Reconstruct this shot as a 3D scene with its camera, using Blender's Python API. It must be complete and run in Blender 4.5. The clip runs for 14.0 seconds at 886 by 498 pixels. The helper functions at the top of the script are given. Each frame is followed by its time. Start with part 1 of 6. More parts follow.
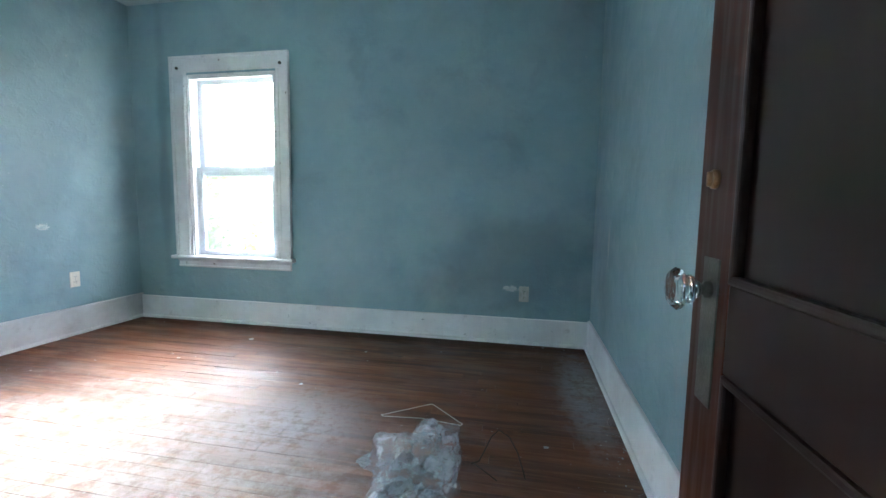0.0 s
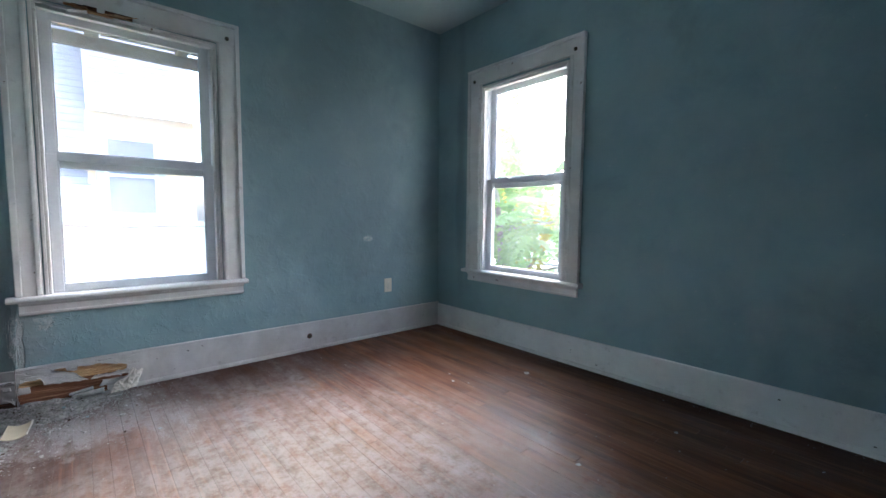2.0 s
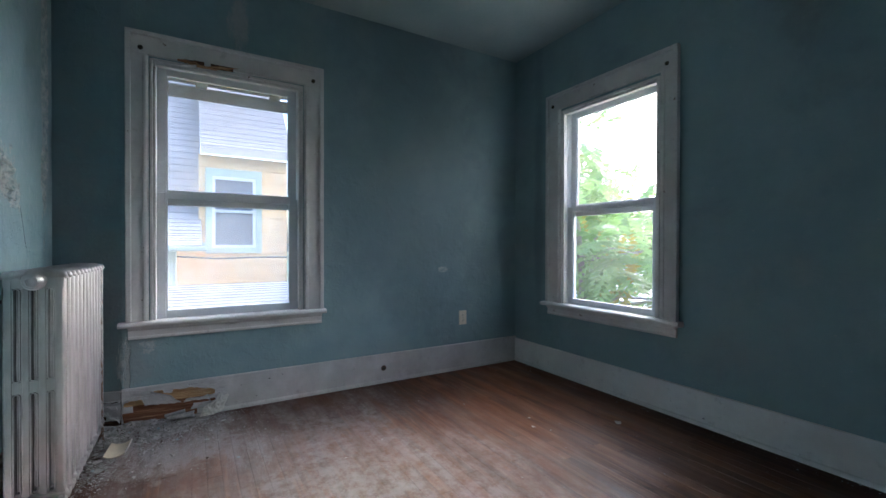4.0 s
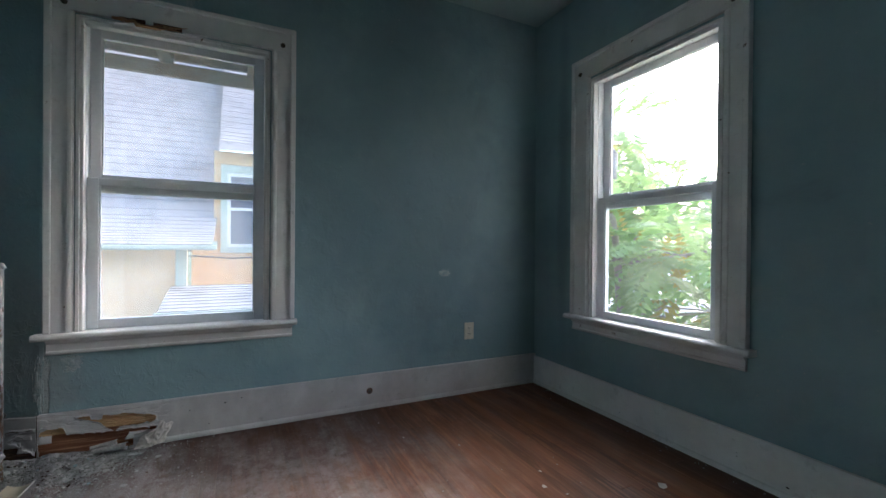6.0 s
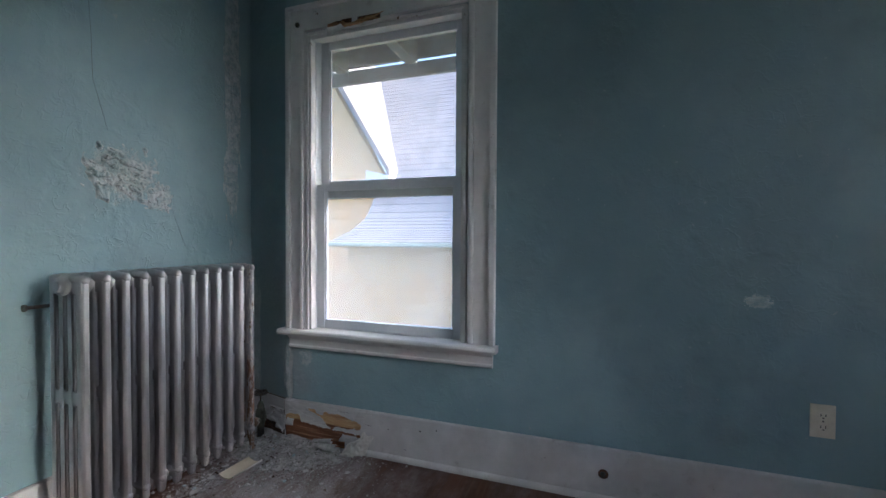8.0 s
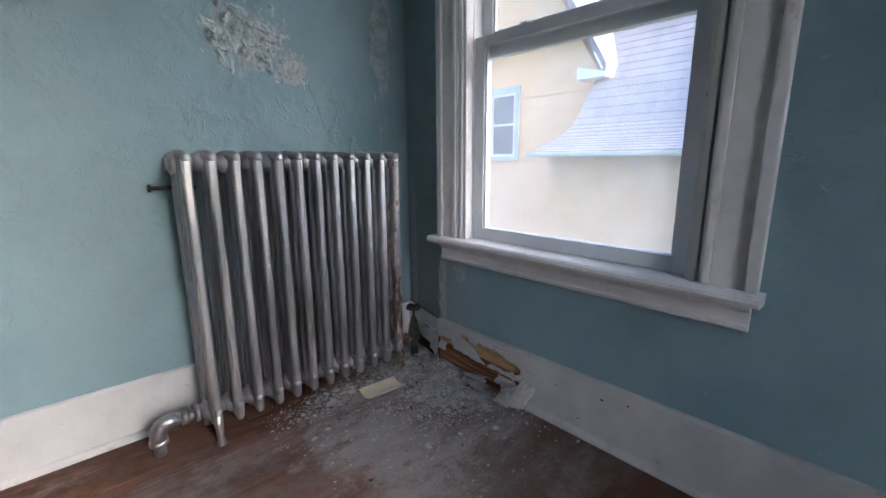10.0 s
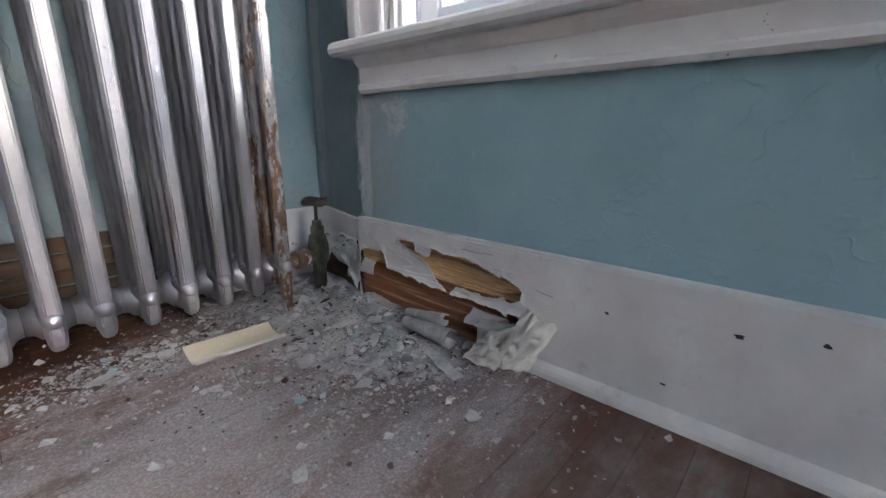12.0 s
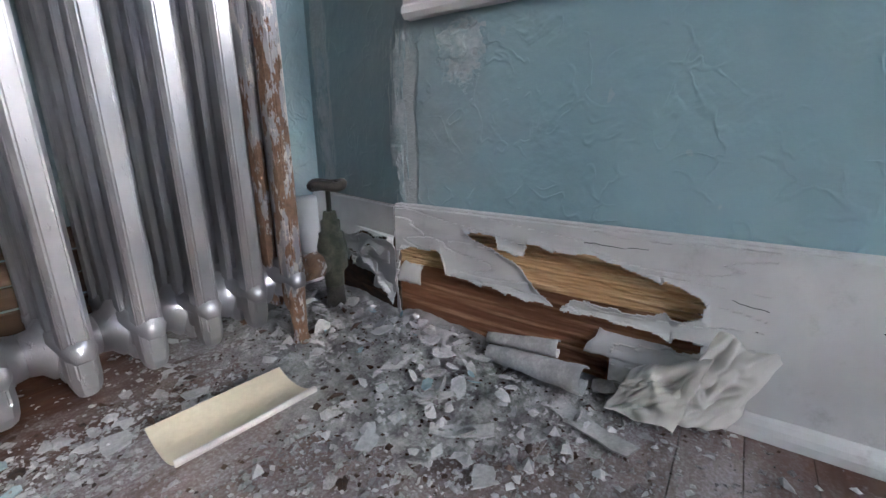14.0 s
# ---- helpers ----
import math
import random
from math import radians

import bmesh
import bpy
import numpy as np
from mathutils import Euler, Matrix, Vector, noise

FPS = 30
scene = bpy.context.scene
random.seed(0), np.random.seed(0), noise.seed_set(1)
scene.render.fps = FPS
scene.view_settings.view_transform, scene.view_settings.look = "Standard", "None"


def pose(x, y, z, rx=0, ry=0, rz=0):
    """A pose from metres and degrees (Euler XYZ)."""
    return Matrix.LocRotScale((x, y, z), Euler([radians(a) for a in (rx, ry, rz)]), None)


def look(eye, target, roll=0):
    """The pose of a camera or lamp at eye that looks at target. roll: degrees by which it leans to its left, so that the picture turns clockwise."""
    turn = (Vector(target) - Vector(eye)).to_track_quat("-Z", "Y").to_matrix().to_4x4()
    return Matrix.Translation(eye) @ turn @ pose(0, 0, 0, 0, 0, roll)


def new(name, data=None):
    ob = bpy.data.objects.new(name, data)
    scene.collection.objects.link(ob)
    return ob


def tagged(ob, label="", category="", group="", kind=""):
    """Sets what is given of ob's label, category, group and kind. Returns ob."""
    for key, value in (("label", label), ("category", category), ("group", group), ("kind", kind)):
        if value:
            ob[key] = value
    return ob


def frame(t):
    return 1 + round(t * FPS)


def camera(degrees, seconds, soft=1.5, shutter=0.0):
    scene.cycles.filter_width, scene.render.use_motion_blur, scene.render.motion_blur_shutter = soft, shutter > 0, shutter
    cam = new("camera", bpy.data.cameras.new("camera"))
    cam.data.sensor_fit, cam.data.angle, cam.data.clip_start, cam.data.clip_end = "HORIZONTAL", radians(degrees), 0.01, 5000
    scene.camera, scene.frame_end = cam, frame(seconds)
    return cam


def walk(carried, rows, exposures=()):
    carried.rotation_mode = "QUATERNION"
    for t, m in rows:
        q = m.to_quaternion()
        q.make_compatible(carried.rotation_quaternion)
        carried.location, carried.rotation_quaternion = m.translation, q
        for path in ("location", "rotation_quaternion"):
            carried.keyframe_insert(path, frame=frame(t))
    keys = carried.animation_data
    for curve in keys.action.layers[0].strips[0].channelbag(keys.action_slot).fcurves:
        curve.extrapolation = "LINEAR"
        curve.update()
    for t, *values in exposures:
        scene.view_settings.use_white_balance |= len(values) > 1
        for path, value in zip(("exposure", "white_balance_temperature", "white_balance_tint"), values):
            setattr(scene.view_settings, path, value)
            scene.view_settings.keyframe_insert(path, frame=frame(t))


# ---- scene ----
cam = camera(92.9, 14.0)
PATH = [
    (0, (0.081, -0.058, 0.978), (-0.294, 1.897, 0.788), 0.9),
    (0.5, (-0.03, 0.281, 0.984), (-0.574, 2.199, 0.812), 0.8),
    (1, (-0.165, 0.479, 1.04), (-1.07, 2.253, 0.864), 0.5),
    (1.5, (-0.229, 0.521, 1.007), (-1.54, 2.023, 0.844), 0.5),
    (2, (-0.234, 0.525, 0.991), (-1.744, 1.828, 0.837), 0.5),
    (2.5, (-0.236, 0.519, 0.99), (-1.817, 1.734, 0.847), 0.5),
    (3, (-0.243, 0.511, 0.979), (-1.875, 1.663, 0.899), 0.5),
    (5.5, (-0.578, 0.907, 1.018), (-2.37, 1.794, 1.008), 0.2),
    (6, (-0.695, 1.061, 0.978), (-2.496, 1.931, 0.97), 0.5),
    (6.5, (-0.91, 1.29, 0.977), (-2.726, 2.128, 0.982), 0.3),
    (7, (-1.121, 1.457, 1.005), (-2.957, 2.251, 1.002), 0.3),
    (7.5, (-1.291, 1.65, 1.05), (-3.289, 1.567, 1.039), 0.1),
    (8, (-1.424, 1.717, 1.02), (-3.312, 1.056, 0.979), 0.3),
    (8.5, (-1.532, 1.727, 0.971), (-3.246, 0.698, 0.933), 0.2),
    (8.7, (-1.589, 1.728, 0.953), (-3.23, 0.586, 0.905), 0.2),
    (10.8, (-2.32, 1.292, 0.675), (-3.58, -0.164, 0.134), -0.5),
    (11, (-2.385, 1.235, 0.581), (-3.652, -0.215, 0.039), -0.3),
    (11.5, (-2.52, 1.138, 0.453), (-3.795, -0.314, -0.066), -0.3),
    (12, (-2.588, 1.038, 0.388), (-4.033, -0.244, -0.131), 0.2),
    (12.5, (-2.649, 0.903, 0.311), (-4.337, -0.038, -0.204), 0.3),
    (13, (-2.736, 0.815, 0.278), (-4.477, -0.03, -0.225), 0.3),
    (13.5, (-2.754, 0.773, 0.288), (-4.494, -0.068, -0.227), 0.0),
    (14, (-2.664, 0.707, 0.318), (-4.239, -0.403, -0.217), -0.5),
]
EXPOSURES = [(0.0, 5.15, 5100, 8), (0.5, 4.83, 5150, 9), (1.0, 4.64, 5150, 11), (1.5, 4.29, 5150, 12), (2.0, 3.74, 5150, 12), (2.5, 3.39, 5150, 12), (3.0, 3.15, 5050, 11), (5.5, 2.79, 5300, 10), (6.5, 2.77, 5350, 9), (7.5, 2.69, 5300, 12), (8.5, 2.59, 5150, 13), (11.0, 2.79, 5200, 16), (11.5, 3.09, 5200, 16), (12.0, 3.45, 5350, 14), (12.5, 3.65, 5400, 13), (13.0, 3.7, 5500, 13), (13.5, 3.65, 5450, 13), (14.0, 4.0, 5300, 13)]
walk(cam, [(t, look(eye, target, roll)) for t, eye, target, roll in PATH], EXPOSURES)

# ---- world and light ----
world = bpy.data.worlds.new("sky")
scene.world = world
world.use_nodes = True
_wn = world.node_tree.nodes
_sky = _wn.new("ShaderNodeTexSky")
_sky.sky_type, _sky.sun_disc = "NISHITA", False
_sky.sun_elevation, _sky.sun_rotation = radians(20), radians(-12)
_sky.air_density, _sky.dust_density, _sky.ozone_density = 1.0, 6.0, 1.0
world.node_tree.links.new(_sky.outputs[0], _wn["Background"].inputs[0])
_wn["Background"].inputs[1].default_value = 0.15
sun_data = bpy.data.lights.new("sun", "SUN")
sun_data.energy, sun_data.angle, sun_data.color = 0.45, radians(75), (1.0, 0.98, 0.97)
sun = new("sun", sun_data)
sun.matrix_world = look((0, 0, 20), (1.8, -8.0, 17.0))

# ---- material helpers ----
def nodes_of(name):
    m = bpy.data.materials.new(name)
    m.use_nodes = True
    nt = m.node_tree
    return m, nt, nt.nodes["Principled BSDF"]


def link(nt, a, b):
    nt.links.new(a, b)


def noise_node(nt, vec, scale, detail=4.0, rough=0.55, distort=0.0):
    n = nt.nodes.new("ShaderNodeTexNoise")
    n.inputs["Scale"].default_value, n.inputs["Detail"].default_value = scale, detail
    n.inputs["Roughness"].default_value, n.inputs["Distortion"].default_value = rough, distort
    link(nt, vec, n.inputs["Vector"])
    return n.outputs["Fac"]


def scaled(nt, vec, sx, sy, sz):
    n = nt.nodes.new("ShaderNodeVectorMath")
    n.operation = "MULTIPLY"
    link(nt, vec, n.inputs[0])
    n.inputs[1].default_value = (sx, sy, sz)
    return n.outputs[0]


def position(nt):
    return nt.nodes.new("ShaderNodeNewGeometry").outputs["Position"]


def calc(nt, op, a, b=None, clamp=False):
    n = nt.nodes.new("ShaderNodeMath")
    n.operation, n.use_clamp = op, clamp
    for k, v in enumerate((a, b)):
        if v is None:
            continue
        if isinstance(v, (int, float)):
            n.inputs[k].default_value = v
        else:
            link(nt, v, n.inputs[k])
    return n.outputs[0]


def ramp(nt, fac, lo, hi, a=0.0, b=1.0):
    n = nt.nodes.new("ShaderNodeMapRange")
    n.interpolation_type = "SMOOTHSTEP"
    for key, v in (("From Min", lo), ("From Max", hi), ("To Min", a), ("To Max", b)):
        n.inputs[key].default_value = v
    link(nt, fac, n.inputs["Value"])
    return n.outputs[0]


def mix(nt, fac, a, b):
    n = nt.nodes.new("ShaderNodeMix")
    n.data_type = "RGBA"
    for key, v in ((0, fac), (6, a), (7, b)):
        if isinstance(v, (int, float)):
            n.inputs[key].default_value = v
        elif isinstance(v, tuple):
            n.inputs[key].default_value = (*v, 1.0)
        else:
            link(nt, v, n.inputs[key])
    return n.outputs[2]


def bump(nt, bsdf, height, strength, distance=0.01):
    n = nt.nodes.new("ShaderNodeBump")
    n.inputs["Strength"].default_value, n.inputs["Distance"].default_value = strength, distance
    link(nt, height, n.inputs["Height"])
    link(nt, n.outputs[0], bsdf.inputs["Normal"])


def blob(nt, centre, radii, wobble, thick=0.25):
    """A ragged spot round a place of the room: 1 inside, 0 outside."""
    n = nt.nodes.new("ShaderNodeVectorMath")
    n.operation = "SUBTRACT"
    link(nt, position(nt), n.inputs[0])
    n.inputs[1].default_value = centre
    v = scaled(nt, n.outputs[0], *(1 / r for r in radii))
    ln = nt.nodes.new("ShaderNodeVectorMath")
    ln.operation = "LENGTH"
    link(nt, v, ln.inputs[0])
    d = calc(nt, "ADD", ln.outputs["Value"], calc(nt, "MULTIPLY", calc(nt, "SUBTRACT", wobble, 0.5), 2.4))
    return ramp(nt, d, 1.0 + thick, 1.0 - thick)


def most(nt, *facs):
    out = facs[0]
    for f in facs[1:]:
        out = calc(nt, "MAXIMUM", out, f)
    return out


def plain(name, dark, light, scale, rough=0.6, metal=0.0, fine=None, relief=0.2, rough_vary=0.12, stretch=(1, 1, 1), distance=0.003):
    """Two-tone grainy surface: broad blotches and fine grain, with relief."""
    m, nt, b = nodes_of(name)
    p = scaled(nt, position(nt), *stretch)
    big = noise_node(nt, p, scale, 3)
    small = noise_node(nt, p, fine or scale * 12, 5, 0.65)
    f = calc(nt, "ADD", calc(nt, "MULTIPLY", big, 0.6), calc(nt, "MULTIPLY", small, 0.4))
    link(nt, mix(nt, ramp(nt, f, 0.35, 0.65), dark, light), b.inputs["Base Color"])
    link(nt, ramp(nt, small, 0.3, 0.7, rough - rough_vary, rough + rough_vary), b.inputs["Roughness"])
    b.inputs["Metallic"].default_value = metal
    bump(nt, b, small, relief, distance)
    return m


def wall_material(name, base_dark, base_light):
    """Teal paint on trowelled plaster, with smudges, scuffs, painted shade and places where it has let go."""
    m, nt, b = nodes_of(name)
    p = position(nt)
    broad = noise_node(nt, p, 1.3, 4, 0.6)
    mid = noise_node(nt, p, 7.0, 5, 0.6, 0.6)
    fine = noise_node(nt, p, 60.0, 4, 0.6)
    col = mix(nt, ramp(nt, calc(nt, "ADD", calc(nt, "MULTIPLY", broad, 0.7), calc(nt, "MULTIPLY", mid, 0.3)), 0.35, 0.65), base_dark, base_light)
    col = mix(nt, ramp(nt, noise_node(nt, p, 2.1, 5, 0.7, 0.4), 0.52, 0.74, 0.0, 0.26), col, (0.115, 0.148, 0.158))
    col = mix(nt, ramp(nt, noise_node(nt, p, 5.5, 6, 0.7, 0.8), 0.56, 0.72, 0.0, 0.22), col, (0.30, 0.385, 0.40))
    # dark smudges; the last blob paints shade on the west wall beyond its window
    smudge_shade = most(nt, blob(nt, (0.0, 3.03, 0.66), (0.42, 0.3, 0.30), broad, 0.6), blob(nt, (-0.35, 3.03, 0.55), (0.3, 0.3, 0.22), broad, 0.6),
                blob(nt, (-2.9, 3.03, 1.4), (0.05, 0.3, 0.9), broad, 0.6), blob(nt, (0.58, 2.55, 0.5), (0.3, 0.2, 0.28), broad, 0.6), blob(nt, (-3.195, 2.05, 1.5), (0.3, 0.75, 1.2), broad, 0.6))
    col = mix(nt, calc(nt, "MULTIPLY", smudge_shade, 0.32), col, (0.06, 0.075, 0.085))
    damp = most(nt, blob(nt, (-3.195, 0.29, 0.36), (0.2, 0.12, 0.24), mid, 0.6), blob(nt, (-3.25, 0.10, 0.6), (0.1, 0.16, 0.9), mid, 0.6), blob(nt, (-2.8, -0.05, 0.35), (0.4, 0.1, 0.3), mid, 0.5))
    col = mix(nt, calc(nt, "MULTIPLY", damp, 0.55), col, mix(nt, fine, (0.20, 0.235, 0.24), (0.36, 0.38, 0.38)))
    rag = noise_node(nt, p, 26.0, 6, 0.7)
    rag2 = noise_node(nt, scaled(nt, p, 1, 1, 0.35), 22.0, 6, 0.7)
    tiny = noise_node(nt, p, 75.0, 5, 0.7)
    bare = most(nt, blob(nt, (-2.595, -0.05, 1.275), (0.11, 0.2, 0.09), rag, 0.3), blob(nt, (-2.745, -0.05, 1.20), (0.05, 0.2, 0.05), rag, 0.2),
                blob(nt, (-3.145, -0.05, 1.85), (0.04, 0.2, 0.72), rag2, 0.25), blob(nt, (-3.27, 0.0, 0.5), (0.1, 0.03, 0.35), rag2, 0.2),
                blob(nt, (-3.195, 0.268, 0.32), (0.2, 0.018, 0.15), rag2, 0.25), blob(nt, (-3.195, 0.365, 0.425), (0.2, 0.03, 0.035), tiny, 0.35),
                blob(nt, (-3.195, 2.28, 0.81), (0.2, 0.035, 0.02), tiny, 0.2), blob(nt, (0.0, 3.02, 0.405), (0.05, 0.2, 0.02), tiny, 0.2),
                blob(nt, (0.57, 2.485, 0.77), (0.2, 0.018, 0.10), rag2, 0.15), blob(nt, (-3.195, 0.83, 2.36), (0.2, 0.05, 0.16), rag2, 0.4))
    speck = ramp(nt, noise_node(nt, p, 34.0, 2, 0.4), 0.755, 0.775)
    col = mix(nt, calc(nt, "MULTIPLY", most(nt, bare, calc(nt, "MULTIPLY", speck, 0.4)), 0.62), col, mix(nt, rag, (0.30, 0.33, 0.33), (0.62, 0.61, 0.58)))
    link(nt, col, b.inputs["Base Color"])
    link(nt, ramp(nt, mid, 0.3, 0.7, 0.42, 0.62), b.inputs["Roughness"])
    swirl = ramp(nt, noise_node(nt, p, 13.0, 4, 0.5, 0.3), 0.47, 0.72)
    loops = calc(nt, "ABSOLUTE", calc(nt, "SUBTRACT", noise_node(nt, p, 22.0, 2, 0.4, 0.5), 0.5))
    ridge = calc(nt, "MULTIPLY", ramp(nt, loops, 0.04, 0.0), ramp(nt, noise_node(nt, p, 14.0, 3, 0.5), 0.42, 0.56))
    h = calc(nt, "ADD", calc(nt, "MULTIPLY", swirl, 0.45), calc(nt, "MULTIPLY", fine, 0.22))
    h = calc(nt, "ADD", h, calc(nt, "MULTIPLY", ridge, 0.20))
    h = calc(nt, "SUBTRACT", h, calc(nt, "MULTIPLY", bare, calc(nt, "ADD", calc(nt, "MULTIPLY", rag, 1.6), 0.2)))
    bump(nt, b, h, 0.66, 0.0070)
    return m


def trim_material(name, dark, light, chip_at=0.72, chip=(0.16, 0.09, 0.05), stretch=(1, 1, 1)):
    """Old white gloss paint over wood: yellowed, scuffed and chipped."""
    m, nt, b = nodes_of(name)
    p = scaled(nt, position(nt), *stretch)
    broad, fine = noise_node(nt, p, 3.0, 5, 0.65), noise_node(nt, p, 45.0, 5, 0.65)
    col = mix(nt, ramp(nt, broad, 0.3, 0.7), dark, light)
    grime = ramp(nt, noise_node(nt, p, 11.0, 6, 0.75), 0.56, 0.74)
    col = mix(nt, calc(nt, "MULTIPLY", grime, 0.4), col, (0.2, 0.19, 0.17))
    gone = ramp(nt, noise_node(nt, p, 19.0, 6, 0.72, 0.3), chip_at, chip_at + 0.015)
    col = mix(nt, gone, col, chip)
    link(nt, col, b.inputs["Base Color"])
    link(nt, ramp(nt, fine, 0.3, 0.7, 0.34, 0.55), b.inputs["Roughness"])
    bump(nt, b, calc(nt, "SUBTRACT", calc(nt, "ADD", fine, broad), calc(nt, "MULTIPLY", gone, 1.5)), 0.22, 0.004)
    return m


def wood_material(name, dark, mid, light, along, rough=0.5, relief=0.4, by_object=False, fibre=70.0):
    """Wood with the grain running along one axis (0, 1 or 2)."""
    m, nt, b = nodes_of(name)
    s = [1.0, 1.0, 1.0]
    s[along] = 0.06
    p = position(nt)
    if by_object:
        info = nt.nodes.new("ShaderNodeObjectInfo")
        ad = nt.nodes.new("ShaderNodeVectorMath")
        sc = nt.nodes.new("ShaderNodeVectorMath")
        sc.operation = "SCALE"
        sc.inputs[0].default_value = (7.3, 3.1, 5.7)
        link(nt, info.outputs["Random"], sc.inputs["Scale"])
        link(nt, p, ad.inputs[0])
        link(nt, sc.outputs[0], ad.inputs[1])
        p = ad.outputs[0]
    g = scaled(nt, p, *s)
    grain = noise_node(nt, g, fibre, 5, 0.6, 0.3)
    wide = noise_node(nt, g, fibre / 6, 3, 0.55, 0.5)
    col = mix(nt, ramp(nt, wide, 0.3, 0.7), dark, mid)
    col = mix(nt, ramp(nt, grain, 0.45, 0.75, 0.0, 0.8), col, light)
    link(nt, col, b.inputs["Base Color"])
    link(nt, ramp(nt, grain, 0.3, 0.7, rough - 0.1, rough + 0.15), b.inputs["Roughness"])
    bump(nt, b, grain, relief, 0.002)
    return m, nt, b, col, grain


def floor_material():
    """Worn dark-varnished strip flooring, reddish where the varnish holds, with dust, window glare and shade painted
    over it.
    """
    m, nt, b, col, grain = wood_material("floorboard", (0.070, 0.026, 0.012), (0.20, 0.076, 0.031), (0.29, 0.135, 0.062), 0, 0.4, 0.3, True, 60.0)
    info = nt.nodes.new("ShaderNodeObjectInfo")
    col = mix(nt, calc(nt, "MULTIPLY", info.outputs["Random"], 0.3), col, (0.07, 0.027, 0.013))
    p = position(nt)
    long = scaled(nt, p, 0.35, 1.0, 1.0)
    worn = ramp(nt, noise_node(nt, long, 3.2, 4, 0.5), 0.35, 0.7)
    col = mix(nt, calc(nt, "MULTIPLY", worn, 0.16), col, (0.20, 0.135, 0.10))
    red = ramp(nt, noise_node(nt, long, 2.3, 5, 0.65, 0.3), 0.50, 0.66, 0.0, 0.45)
    col = mix(nt, red, col, (0.13, 0.042, 0.018))
    stain = ramp(nt, noise_node(nt, p, 4.5, 6, 0.75), 0.57, 0.70, 0.0, 0.5)
    col = mix(nt, stain, col, (0.025, 0.016, 0.012))
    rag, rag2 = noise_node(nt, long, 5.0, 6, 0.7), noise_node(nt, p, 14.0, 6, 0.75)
    # dirt by west wall, painted shade under radiator, dark strip along north wall
    dirt_shade = most(nt, blob(nt, (-2.98, 1.25, 0.0), (0.42, 0.85, 0.5), rag, 0.5), blob(nt, (-2.5, 0.25, 0.0), (0.5, 0.3, 0.5), rag, 0.5), blob(nt, (-2.6, 0.06, 0.0), (0.75, 0.13, 0.5), rag2, 0.4), blob(nt, (-0.4, 2.95, 0.0), (2.2, 0.1, 0.5), rag, 0.6))
    col = mix(nt, calc(nt, "MULTIPLY", dirt_shade, 0.7), col, (0.046, 0.022, 0.013))
    spill = most(nt, blob(nt, (-2.98, 0.42, 0.0), (0.32, 0.36, 0.3), rag, 0.45), blob(nt, (-3.12, 0.2, 0.0), (0.3, 0.3, 0.3), rag, 0.2),
                 blob(nt, (-2.86, 0.48, 0.0), (0.38, 0.32, 0.3), rag2, 0.35), blob(nt, (-2.55, 0.82, 0.0), (0.28, 0.16, 0.3), rag2, 0.6))
    # thin dust plus painted window glare; the second blob is the glare patch
    glare_dust = most(nt, blob(nt, (-1.6, 1.08, 0.0), (1.1, 0.68, 0.5), rag, 0.8), blob(nt, (-0.95, 1.55, 0.0), (0.4, 0.35, 0.5), rag2, 0.6), blob(nt, (0.42, 2.25, 0.0), (0.12, 0.5, 0.5), rag2, 0.4))
    speckle = ramp(nt, noise_node(nt, p, 260.0, 4, 0.7), 0.40, 0.68)
    patchy = ramp(nt, noise_node(nt, long, 9.0, 7, 0.72), 0.38, 0.60, 0.42, 0.97)
    dust = calc(nt, "MULTIPLY", spill, calc(nt, "MULTIPLY", patchy, calc(nt, "ADD", calc(nt, "MULTIPLY", speckle, 0.6), 0.55)))
    dust = most(nt, dust, calc(nt, "MULTIPLY", glare_dust, calc(nt, "MULTIPLY", ramp(nt, rag2, 0.30, 0.60, 0.35, 1.0), 0.72)))
    col = mix(nt, dust, col, mix(nt, rag2, (0.27, 0.262, 0.265), (0.50, 0.485, 0.485)))
    link(nt, col, b.inputs["Base Color"])
    r = calc(nt, "ADD", ramp(nt, noise_node(nt, long, 8.0, 3, 0.5), 0.3, 0.7, 0.42, 0.6), calc(nt, "MULTIPLY", most(nt, dust, calc(nt, "MULTIPLY", dirt_shade, 0.7)), 0.4), True)
    b.inputs["Specular IOR Level"].default_value = 0.27
    link(nt, r, b.inputs["Roughness"])
    h = calc(nt, "ADD", calc(nt, "MULTIPLY", grain, 0.5), calc(nt, "MULTIPLY", noise_node(nt, scaled(nt, p, 0.3, 1, 1), 30.0, 4, 0.6), 0.8))
    bump(nt, b, calc(nt, "ADD", h, calc(nt, "MULTIPLY", calc(nt, "MULTIPLY", spill, rag2), 2.0)), 0.3, 0.003)
    return m


def glass_material(name, tint=(1, 1, 1), rough=0.0):
    m, nt, b = nodes_of(name)
    b.inputs["Base Color"].default_value = (*tint, 1)
    b.inputs["Roughness"].default_value = rough
    b.inputs["Transmission Weight"].default_value = 1.0
    b.inputs["IOR"].default_value = 1.45
    return m


